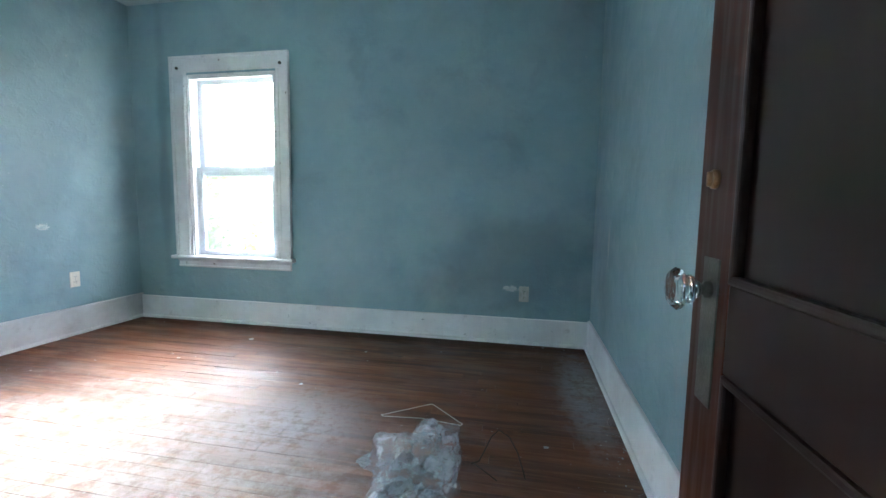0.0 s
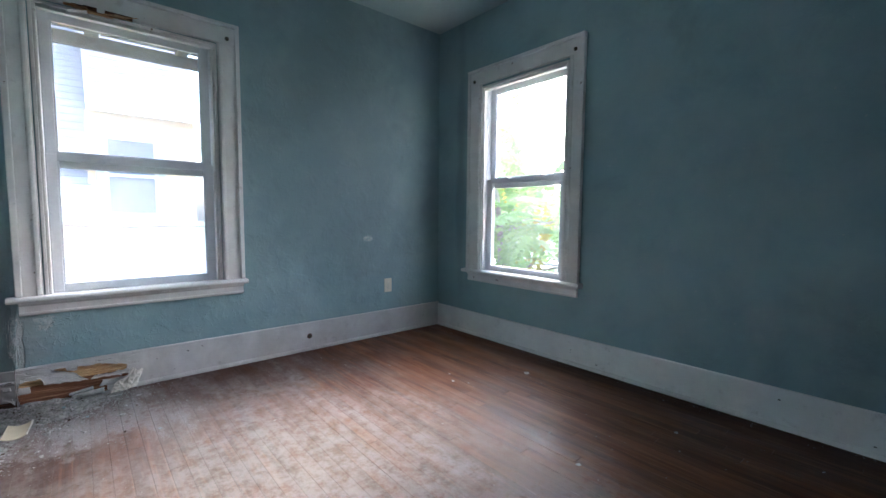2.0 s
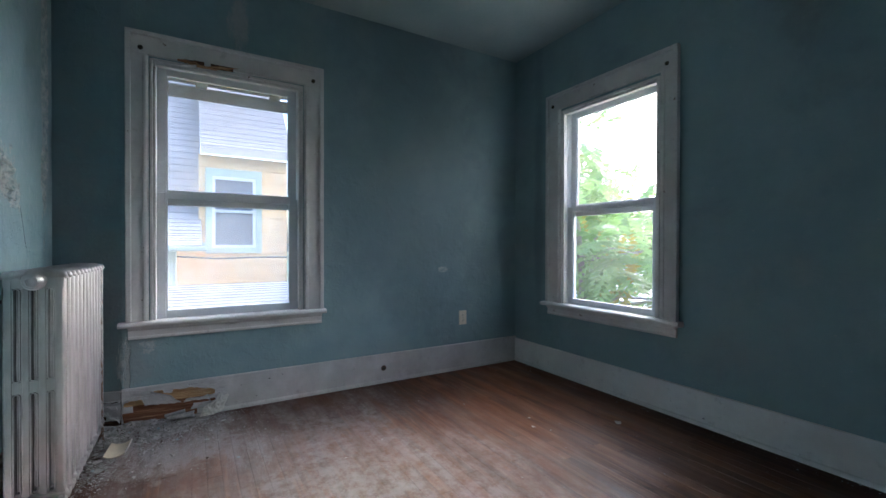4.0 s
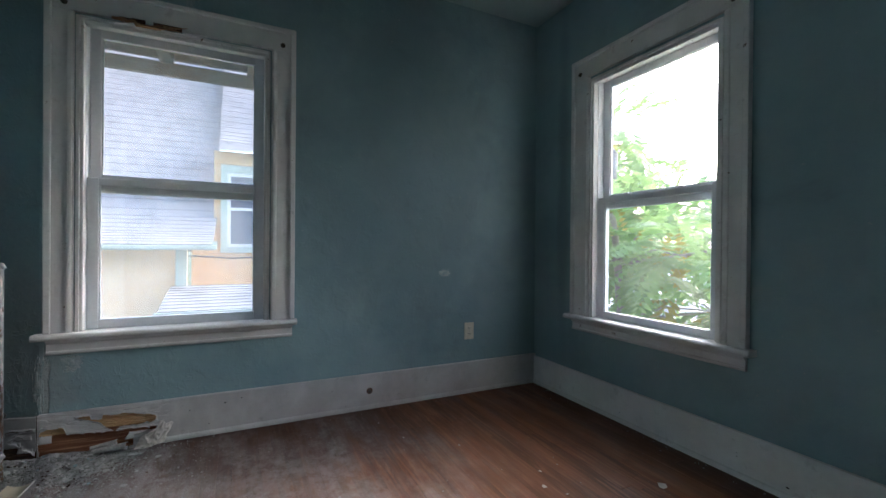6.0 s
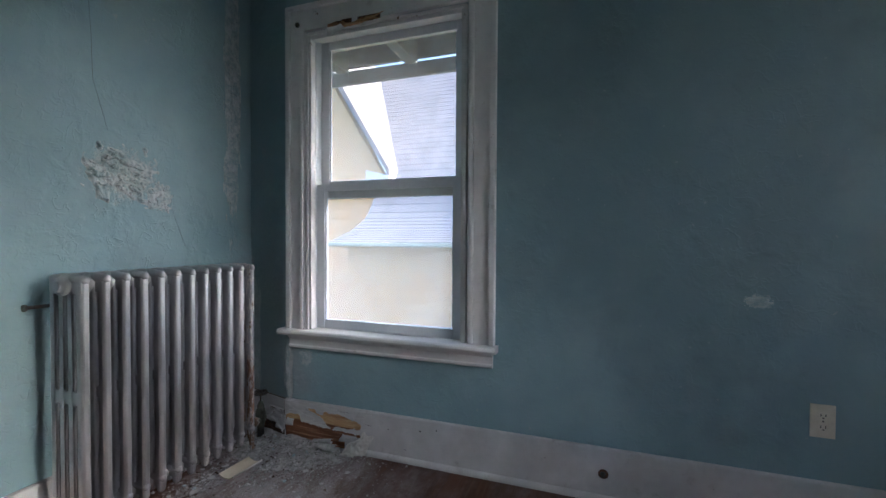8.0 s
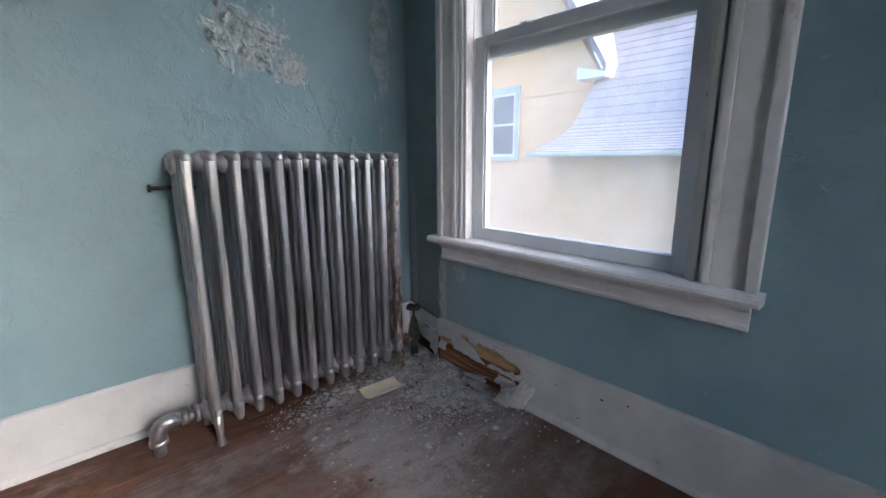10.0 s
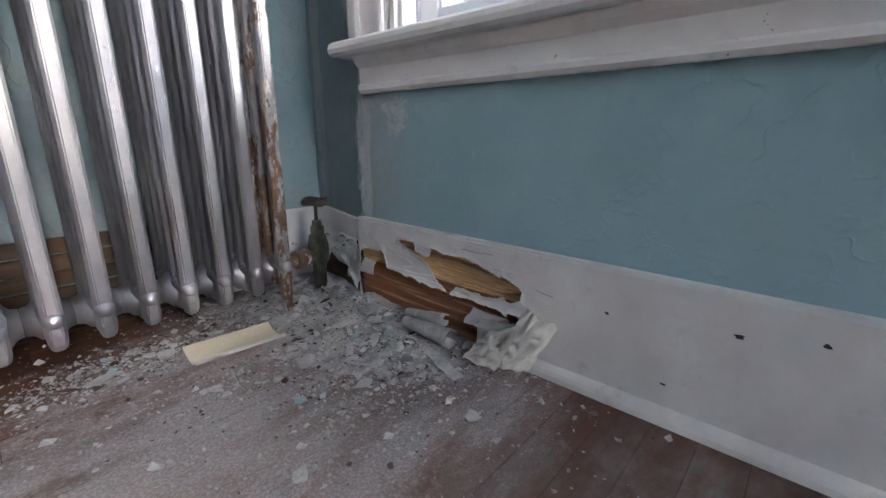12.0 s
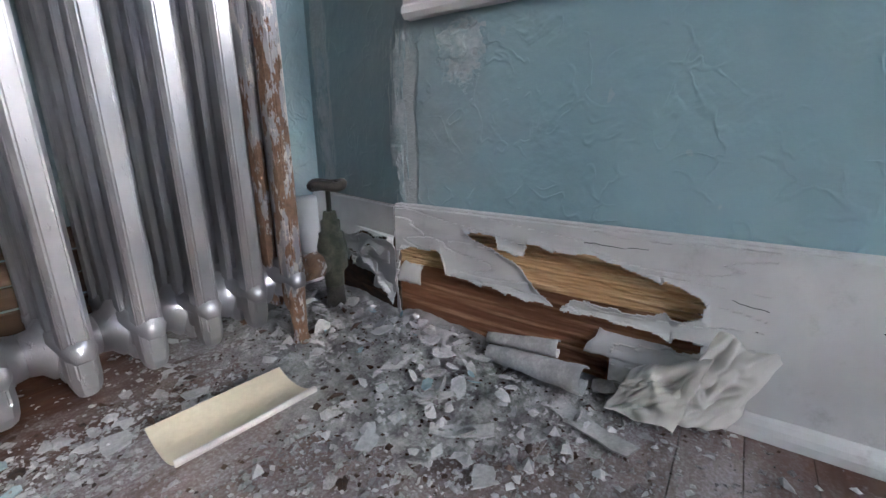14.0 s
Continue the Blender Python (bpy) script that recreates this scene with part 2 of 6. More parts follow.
def radiator_material():
    """Aluminium paint on cast iron: soft metal sheen, thumbed and dusty, with brush-marked drips."""
    m, nt, b = nodes_of("radiator_paint")
    p = position(nt)
    fine, mid = noise_node(nt, p, 160.0, 4, 0.6), noise_node(nt, scaled(nt, p, 1, 1, 0.4), 14.0, 4, 0.6)
    link(nt, mix(nt, ramp(nt, mid, 0.3, 0.7), (0.40, 0.40, 0.42), (0.52, 0.52, 0.545)), b.inputs["Base Color"])
    b.inputs["Metallic"].default_value = 0.96
    link(nt, ramp(nt, mid, 0.3, 0.7, 0.33, 0.42), b.inputs["Roughness"])
    blister = ramp(nt, noise_node(nt, scaled(nt, p, 1, 1, 0.6), 120.0, 3, 0.6), 0.60, 0.70)
    bump(nt, b, calc(nt, "ADD", calc(nt, "MULTIPLY", fine, 0.25), blister), 0.30, 0.0018)
    return m


def rusty_end_material():
    """The wet end section: paint blistered off in scales over rust."""
    m, nt, b = nodes_of("rusty_radiator_paint")
    p = position(nt)
    tall = scaled(nt, p, 1, 1, 0.35)
    fine, scale_ = noise_node(nt, p, 120.0, 5, 0.65), noise_node(nt, tall, 34.0, 6, 0.72)
    sep = nt.nodes.new("ShaderNodeSeparateXYZ")
    link(nt, p, sep.inputs[0])
    wet = calc(nt, "ADD", scale_, ramp(nt, sep.outputs[2], 0.02, 0.75, 0.15, -0.02))
    rust = ramp(nt, wet, 0.575, 0.605)
    pale = ramp(nt, noise_node(nt, tall, 55.0, 5, 0.7), 0.52, 0.56)
    col = mix(nt, pale, (0.34, 0.34, 0.36), (0.52, 0.49, 0.46))
    col = mix(nt, rust, col, mix(nt, fine, (0.045, 0.024, 0.013), (0.26, 0.155, 0.095)))
    link(nt, col, b.inputs["Base Color"])
    link(nt, calc(nt, "SUBTRACT", 0.8, most(nt, rust, pale), True), b.inputs["Metallic"])
    link(nt, calc(nt, "ADD", calc(nt, "MULTIPLY", most(nt, rust, pale), 0.35), 0.35), b.inputs["Roughness"])
    bump(nt, b, calc(nt, "SUBTRACT", calc(nt, "ADD", calc(nt, "MULTIPLY", fine, 0.4), pale), rust), 0.6, 0.002)
    return m


def leaf_material(name, dark, light):
    m, nt, b = nodes_of(name)
    geo = nt.nodes.new("ShaderNodeNewGeometry")
    f = calc(nt, "ADD", calc(nt, "MULTIPLY", geo.outputs["Random Per Island"], 0.6), calc(nt, "MULTIPLY", noise_node(nt, geo.outputs["Position"], 2.0, 3), 0.4))
    link(nt, mix(nt, f, dark, light), b.inputs["Base Color"])
    b.inputs["Roughness"].default_value = 0.45
    tr = nt.nodes.new("ShaderNodeBsdfTranslucent")
    link(nt, mix(nt, f, dark, light), tr.inputs["Color"])
    mx = nt.nodes.new("ShaderNodeMixShader")
    mx.inputs[0].default_value = 0.55
    link(nt, b.outputs[0], mx.inputs[1])
    link(nt, tr.outputs[0], mx.inputs[2])
    link(nt, mx.outputs[0], nt.nodes["Material Output"].inputs[0])
    return m


def varnish(name, colour):
    """Smooth dark varnish with a soft, even sheen and faint clouding."""
    m, nt, b = nodes_of(name)
    cloud = noise_node(nt, scaled(nt, position(nt), 1, 1, 0.3), 6.0, 2, 0.4)
    link(nt, mix(nt, cloud, tuple(0.75 * c for c in colour), tuple(1.25 * c for c in colour)), b.inputs["Base Color"])
    link(nt, ramp(nt, cloud, 0.3, 0.7, 0.40, 0.46), b.inputs["Roughness"])
    return m


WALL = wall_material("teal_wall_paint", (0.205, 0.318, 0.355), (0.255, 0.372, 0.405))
CEILING = plain("ceiling_paint", (0.30, 0.40, 0.42), (0.37, 0.46, 0.475), 2.0, 0.7, fine=40, relief=0.3)
TRIM = trim_material("white_trim_paint", (0.70, 0.70, 0.70), (0.83, 0.83, 0.83), 0.755)
# the white trim paint in a greyer tone
TRIM_GREY = trim_material("grey_trim_paint", (0.47, 0.465, 0.455), (0.64, 0.635, 0.625), 0.755)
TRIM_OLD = trim_material("flaking_trim_paint", (0.60, 0.60, 0.60), (0.74, 0.74, 0.74), 0.672, (0.15, 0.10, 0.07))
SKIN = trim_material("peeling_paint_skin", (0.44, 0.44, 0.44), (0.62, 0.62, 0.62), 0.76)
VINYL = plain("vinyl_sash", (0.66, 0.69, 0.74), (0.74, 0.77, 0.81), 4.0, 0.42, fine=80, relief=0.08)
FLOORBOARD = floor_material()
SOUTH_ROT = wood_material("damp_bare_wood", (0.035, 0.022, 0.015), (0.11, 0.07, 0.045), (0.24, 0.17, 0.12), 0, 0.8, 1.0, False, 60.0)[0]
CANT_WOOD = wood_material("damp_board_wood", (0.03, 0.018, 0.012), (0.10, 0.055, 0.03), (0.20, 0.12, 0.075), 1, 0.85, 1.0, False, 80.0)[0]
SUBFLOOR = plain("dark_gap", (0.012, 0.009, 0.007), (0.03, 0.022, 0.018), 20.0, 0.9)


def dusty_veiled_pane(name, least, most_):
    """Clear glass under a thin uneven dust film that catches the daylight and stands in for veiling glare."""
    m = glass_material(name)
    nt = m.node_tree
    film = nt.nodes.new("ShaderNodeBsdfTranslucent")
    film.inputs["Color"].default_value = (0.85, 0.86, 0.86, 1)
    mx = nt.nodes.new("ShaderNodeMixShader")
    link(nt, ramp(nt, noise_node(nt, position(nt), 3.0, 5, 0.65), 0.3, 0.7, least, most_), mx.inputs[0])
    link(nt, nt.nodes["Principled BSDF"].outputs[0], mx.inputs[1])
    link(nt, film.outputs[0], mx.inputs[2])
    link(nt, mx.outputs[0], nt.nodes["Material Output"].inputs[0])
    return m


PANE = dusty_veiled_pane("window_glass", 0.008, 0.022)
# stronger film: whitens the view of the house like veiling glare
PANE_VEILED = dusty_veiled_pane("dusty_veiled_glass", 0.09, 0.17)
RADIATOR = radiator_material()
RADIATOR_END = rusty_end_material()
IRON = plain("dirty_iron", (0.02, 0.018, 0.016), (0.07, 0.06, 0.05), 30.0, 0.55, 0.4, relief=0.4)
BRASS = plain("crusted_brass", (0.03, 0.035, 0.025), (0.13, 0.13, 0.095), 40.0, 0.6, 0.35, relief=0.6)
RUST = plain("rust", (0.05, 0.022, 0.012), (0.16, 0.075, 0.04), 40.0, 0.85, 0.1, relief=0.6)
ROT_RED = wood_material("weathered_red_wood", (0.15, 0.06, 0.026), (0.33, 0.145, 0.065), (0.50, 0.29, 0.17), 1, 0.75, 1.0, False, 90.0)[0]
ROT_YELLOW = wood_material("split_yellow_wood", (0.30, 0.13, 0.055), (0.58, 0.37, 0.18), (0.75, 0.58, 0.35), 1, 0.75, 1.0, False, 110.0)[0]
DOOR = varnish("dark_door_varnish", (0.012, 0.0038, 0.0021))
DOOR.node_tree.nodes["Principled BSDF"].inputs["Specular IOR Level"].default_value = 0.16
DOOR_EDGE = wood_material("worn_door_varnish", (0.024, 0.0060, 0.0026), (0.046, 0.0110, 0.0042), (0.058, 0.015, 0.006), 2, 0.5, 0.04, False, 50.0)[0]
DOOR_EDGE.node_tree.nodes["Principled BSDF"].inputs["Specular IOR Level"].default_value = 0.18
CRYSTAL = glass_material("knob_glass", (0.95, 0.96, 0.98), 0.03)
PLATE = plain("tarnished_plate", (0.035, 0.04, 0.035), (0.09, 0.10, 0.085), 20.0, 0.45, 0.6)
OLD_BRASS = plain("old_brass", (0.16, 0.09, 0.045), (0.30, 0.18, 0.09), 30.0, 0.45, 0.7)
IVORY = plain("ivory_plastic", (0.68, 0.63, 0.50), (0.78, 0.73, 0.60), 30.0, 0.4, relief=0.05)
IVORY_DULL = plain("grimy_ivory_plastic", (0.34, 0.35, 0.31), (0.46, 0.46, 0.40), 30.0, 0.5, relief=0.05)
DARK = plain("dark_slot", (0.012, 0.012, 0.012), (0.03, 0.03, 0.03), 40.0, 0.8)
CREAM = plain("cream_vinyl", (0.60, 0.53, 0.38), (0.70, 0.63, 0.47), 12.0, 0.5, relief=0.1)
PLASTER = plain("plaster_crumb", (0.20, 0.195, 0.19), (0.46, 0.45, 0.44), 25.0, 0.9, relief=0.9, fine=260, distance=0.004)
CHIP = plain("paint_flake", (0.30, 0.30, 0.295), (0.56, 0.56, 0.55), 18.0, 0.7, relief=0.3)
CHIP_BLUE = plain("blue_paint_flake", (0.22, 0.32, 0.36), (0.40, 0.50, 0.53), 18.0, 0.7, relief=0.3)
CHIP_DARK = plain("splinter", (0.03, 0.02, 0.015), (0.12, 0.075, 0.05), 30.0, 0.85, relief=0.5)
PEEL = plain("peeled_plaster", (0.25, 0.33, 0.35), (0.48, 0.52, 0.52), 22.0, 0.9, relief=0.6, fine=90)
WIRE_WHITE = plain("white_coated_wire", (0.55, 0.52, 0.48), (0.7, 0.68, 0.63), 40.0, 0.45, relief=0.1)
WIRE_DARK = plain("rusty_wire", (0.02, 0.012, 0.008), (0.06, 0.035, 0.02), 40.0, 0.6, 0.3)
SIDING = plain("peach_siding", (0.84, 0.51, 0.24), (0.90, 0.60, 0.31), 2.0, 0.75, fine=14, relief=0.2)
SHINGLE = plain("grey_shingle", (0.23, 0.215, 0.225), (0.33, 0.31, 0.32), 3.0, 0.9, fine=25, relief=0.5)
HOUSE_TRIM = plain("pale_green_trim", (0.42, 0.47, 0.38), (0.52, 0.57, 0.47), 3.0, 0.6)
HOUSE_WHITE = plain("house_white", (0.72, 0.72, 0.72), (0.8, 0.8, 0.8), 3.0, 0.5)
HOUSE_GLASS = plain("dark_house_glass", (0.08, 0.09, 0.13), (0.14, 0.15, 0.20), 1.0, 0.08, relief=0.02)
EAVE = plain("grey_eave_paint", (0.13, 0.085, 0.07), (0.24, 0.26, 0.28), 4.0, 0.7, relief=0.4)
GROUND = plain("rough_grass", (0.035, 0.055, 0.02), (0.08, 0.11, 0.04), 0.8, 0.95, fine=9, relief=0.5)
BARK = plain("grey_bark", (0.20, 0.18, 0.15), (0.36, 0.33, 0.28), 8.0, 0.9, stretch=(1, 1, 0.3), relief=0.6)
TISSUE = leaf_material("soft_paper", (0.66, 0.64, 0.60), (0.80, 0.78, 0.74))
LEAF = leaf_material("ailanthus_leaf", (0.16, 0.30, 0.08), (0.34, 0.50, 0.17))
LEAF_YELLOW = leaf_material("yellowing_leaf", (0.22, 0.22, 0.04), (0.42, 0.34, 0.06))
LEAF_FAR = leaf_material("far_leaf", (0.14, 0.25, 0.09), (0.28, 0.40, 0.16))


def bag_material():
    """Clear crumpled polythene: thin film, part see-through, with sharp highlights."""
    m, nt, b = nodes_of("clear_polythene")
    p = position(nt)
    b.inputs["Base Color"].default_value = (0.78, 0.80, 0.83, 1)
    b.inputs["Roughness"].default_value = 0.07
    b.inputs["Specular IOR Level"].default_value = 0.9
    tr = nt.nodes.new("ShaderNodeBsdfTransparent")
    tr.inputs[0].default_value = (0.9, 0.92, 0.94, 1)
    mx = nt.nodes.new("ShaderNodeMixShader")
    link(nt, ramp(nt, noise_node(nt, p, 16.0, 5, 0.7), 0.35, 0.65, 0.05, 0.46), mx.inputs[0])
    link(nt, tr.outputs[0], mx.inputs[1])
    link(nt, b.outputs[0], mx.inputs[2])
    link(nt, mx.outputs[0], nt.nodes["Material Output"].inputs[0])
    bump(nt, b, noise_node(nt, p, 34.0, 3, 0.6, 2.0), 0.5, 0.006)
    return m


POLYTHENE = bag_material()

# ---- mesh helpers ----
def add_box(bm, x0, x1, y0, y1, z0, z1, bevel=0.0):
    vs = [bm.verts.new((x, y, z)) for x in (x0, x1) for y in (y0, y1) for z in (z0, z1)]
    faces = [bm.faces.new([vs[i] for i in q]) for q in ((0, 1, 3, 2), (4, 6, 7, 5), (0, 4, 5, 1), (2, 3, 7, 6), (0, 2, 6, 4), (1, 5, 7, 3))]
    if bevel > 0:
        edges = list({e for f in faces for e in f.edges})
        bmesh.ops.bevel(bm, geom=edges, offset=bevel, segments=2, affect="EDGES", profile=0.6)


def box_mesh(x0, x1, y0, y1, z0, z1, bevel=0.0):
    bm = bmesh.new()
    add_box(bm, x0, x1, y0, y1, z0, z1, bevel)
    return bm


def add_tube(bm, path, radius, sides=10, caps=True):
    """A round bar along a list of points; radius may be one number or one for each point."""
    pts = [Vector(p) for p in path]
    rr = radius if isinstance(radius, (list, tuple)) else [radius] * len(pts)
    rings, side = [], None
    for i, p in enumerate(pts):
        d = (pts[min(i + 1, len(pts) - 1)] - pts[max(i - 1, 0)]).normalized()
        if side is None:
            side = d.orthogonal().normalized()
        side = (side - d * side.dot(d)).normalized()
        up = d.cross(side)
        rings.append([bm.verts.new(p + rr[i] * (math.cos(a) * side + math.sin(a) * up)) for a in (2 * math.pi * k / sides for k in range(sides))])
    for a, b in zip(rings, rings[1:]):
        for k in range(sides):
            f = bm.faces.new((a[k], a[(k + 1) % sides], b[(k + 1) % sides], b[k]))
            f.smooth = True
    if caps:
        bm.faces.new(rings[0][::-1])
        bm.faces.new(rings[-1])


def tube_mesh(path, radius, sides=10):
    bm = bmesh.new()
    add_tube(bm, path, radius, sides)
    return bm


def extrude_profile(bm, profile, place, t0, t1):
    """Sweeps a closed profile of (a, b) straight from t0 to t1; place(a, b, t) gives the point."""
    ends = [[bm.verts.new(place(a, b, t)) for a, b in profile] for t in (t0, t1)]
    n = len(profile)
    for k in range(n):
        bm.faces.new((ends[0][k], ends[0][(k + 1) % n], ends[1][(k + 1) % n], ends[1][k]))
    bm.faces.new(ends[0][::-1])
    bm.faces.new(ends[1])


def finish(name, bm, material, smooth=False):
    bmesh.ops.recalc_face_normals(bm, faces=bm.faces)
    me = bpy.data.meshes.new(name)
    bm.to_mesh(me)
    bm.free()
    me.materials.append(material)
    if smooth:
        for f in me.polygons:
            f.use_smooth = True
    return me


def part(name, bm, material, parent, label="", smooth=False):
    ob = new(name, finish(name, bm, material, smooth))
    ob.parent = parent
    return tagged(ob, label)


def thing(name, label, category, group="", kind=""):
    return tagged(new(name), label, category, group, kind)


def structure(name, bm, material, label, category):
    return tagged(new(name, finish(name, bm, material)), label, category, "", "structure")


# ---- the room: plan in metres ----
XW, XR, XE = -3.195, -3.268, 0.560      # window wall, its recess beside the corner, wall behind the door
YS, YN, YJ = -0.05, 3.022, 0.249      # radiator wall, far wall, edge of the recess
ZC, T = 2.60, 0.14
W_OPEN = (0.380, 1.206, 0.56, 2.036)   # west window hole: u0, u1, z0, z1
N_OPEN = (-2.650, -1.856, 0.55, 2.022)
DOOR_X0, DOOR_X1, DOOR_H = -0.36, 0.407, 2.03

bm = bmesh.new()
for y0, y1, z0, z1 in ((YJ, W_OPEN[0], 0, ZC), (W_OPEN[1], YN + T, 0, ZC), (W_OPEN[0], W_OPEN[1], 0, W_OPEN[2]), (W_OPEN[0], W_OPEN[1], W_OPEN[3], ZC)):
    add_box(bm, XW - T, XW, y0, y1, z0, z1)
# canted stretch that leads into the corner
extrude_profile(bm, [(XW, YJ), (XR, YS), (XR, YS - T), (XW - T, YS - T), (XW - T, YJ)], lambda a, b, t: (a, b, t), 0, ZC)
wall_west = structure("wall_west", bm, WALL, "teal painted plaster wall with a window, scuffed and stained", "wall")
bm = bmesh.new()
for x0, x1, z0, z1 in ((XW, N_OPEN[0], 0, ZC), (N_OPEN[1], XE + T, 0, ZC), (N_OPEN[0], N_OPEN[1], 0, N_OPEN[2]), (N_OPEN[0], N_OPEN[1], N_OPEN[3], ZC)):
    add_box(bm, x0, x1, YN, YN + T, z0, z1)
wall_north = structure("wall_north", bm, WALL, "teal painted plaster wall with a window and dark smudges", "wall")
wall_east = structure("wall_east", box_mesh(XE, XE + T, YS - T, YN, 0, ZC), WALL, "teal painted plaster wall behind the open door", "wall")
bm = bmesh.new()
for x0, x1, z0, z1 in ((XR, DOOR_X0, 0, ZC), (DOOR_X1, XE, 0, ZC), (DOOR_X0, DOOR_X1, DOOR_H, ZC)):
    add_box(bm, x0, x1, YS - 0.13, YS, z0, z1)
wall_south = structure("wall_south", bm, WALL, "teal painted plaster wall with a peeled patch over the radiator", "wall")
ceiling = structure("ceiling", box_mesh(XW - T, XE + T, YS - T, YN + T, ZC, ZC + 0.15), CEILING, "pale blue-green painted plaster ceiling", "ceiling")
# passage behind the doorway, closed by plain walls
HY0 = YS - 1.5
bm = bmesh.new()
add_box(bm, -1.6, -1.5, HY0, YS - 0.13, 0, ZC)
add_box(bm, 1.5, 1.6, HY0, YS - 0.13, 0, ZC)
add_box(bm, -1.6, 1.6, HY0 - 0.1, HY0, 0, ZC)
structure("wall_passage", bm, CEILING, "plain pale plaster walls of the passage outside the door", "wall")
structure("ceiling_passage", box_mesh(-1.6, 1.6, HY0 - 0.1, YS - T, ZC, ZC + 0.1), CEILING, "plain plaster passage ceiling", "ceiling")
structure("floor_passage", box_mesh(-1.6, 1.6, HY0 - 0.1, YS - 0.1, -0.1, -0.004), FLOORBOARD, "dark wooden passage floor", "floor")
floor = structure("floor", box_mesh(XW - T, XE + T, YS - 0.1, YN + T, -0.12, -0.012), SUBFLOOR, "worn strip floor of reddish boards with dust", "floor")


# ---- baseboards ----
def bb_profile(h=0.198, depth=0.017):
    """Distance from the wall and height: a plain board with an eased edge."""
    return [(0.0, 0.0), (depth, 0.0), (depth, h - 0.006), (depth - 0.002, h - 0.002), (depth - 0.006, h), (0.0, h)]


SHOE = [(0.0, 0.0), (0.016, 0.0)] + [(0.016 * math.cos(a), 0.004 + 0.018 * math.sin(a)) for a in (0.3, 0.7, 1.1, 1.45)] + [(0.0, 0.022)]


def baseboard(name, place, t0, t1, material=TRIM, board_from=None, h=0.206):
    bm = bmesh.new()
    extrude_profile(bm, bb_profile(h), lambda a, b, t: place(a, b, t), t0 if board_from is None else board_from, t1)
    ob = structure(name, bm, material, "white painted wooden baseboard, scuffed, with nail holes", "baseboard")
    bm = bmesh.new()
    extrude_profile(bm, SHOE, lambda a, b, t: place(a + 0.0172, b, t), t0, t1)
    part("shoe_moulding", bm, material, ob)
    return ob


ON_W = lambda a, b, t: (XW + a, t, b)
ON_N = lambda a, b, t: (t, YN - a, b)
ON_E = lambda a, b, t: (XE - a, t, b)
ON_S = lambda a, b, t: (t, YS + a, b)
CANT = math.hypot(XW - XR, YJ - YS)
CU, CV = (XW - XR) / CANT, (YJ - YS) / CANT
ON_C = lambda a, b, t: (XR + CU * t + CV * a, YS + CV * t - CU * a, b)
bb_west = baseboard("baseboard_west", ON_W, 0.72, YN - 0.001, TRIM_GREY, 0.79)
bb_north = baseboard("baseboard_north", ON_N, XW + 0.019, XE - 0.001, h=0.190)
bb_east = baseboard("baseboard_east", ON_E, YS, YN - 0.019)
bb_south = baseboard("baseboard_south", ON_S, -2.45, DOOR_X0 - 0.11, TRIM_OLD, h=0.190)
bm = bmesh.new()
for k in range(6):
    z0 = 0.002 + 0.033 * k
    add_box(bm, -2.93 - 0.02 * (k % 2), -2.471 - 0.03 * (k % 3), YS + 0.0005, YS + 0.008 + 0.004 * ((k * 5) % 3), z0, z0 + 0.029, 0.002)
bb_lath = structure("baseboard_bare", bm, SOUTH_ROT, "bare damp lath where the baseboard has rotted away behind the radiator", "baseboard")

bm = bmesh.new()
extrude_profile(bm, bb_profile(0.19), lambda a, b, t: ON_S(a, b, t), XR + 0.022, -2.955)
structure("baseboard_corner_south", bm, TRIM_OLD, "cracked white baseboard behind the end of the radiator", "baseboard")


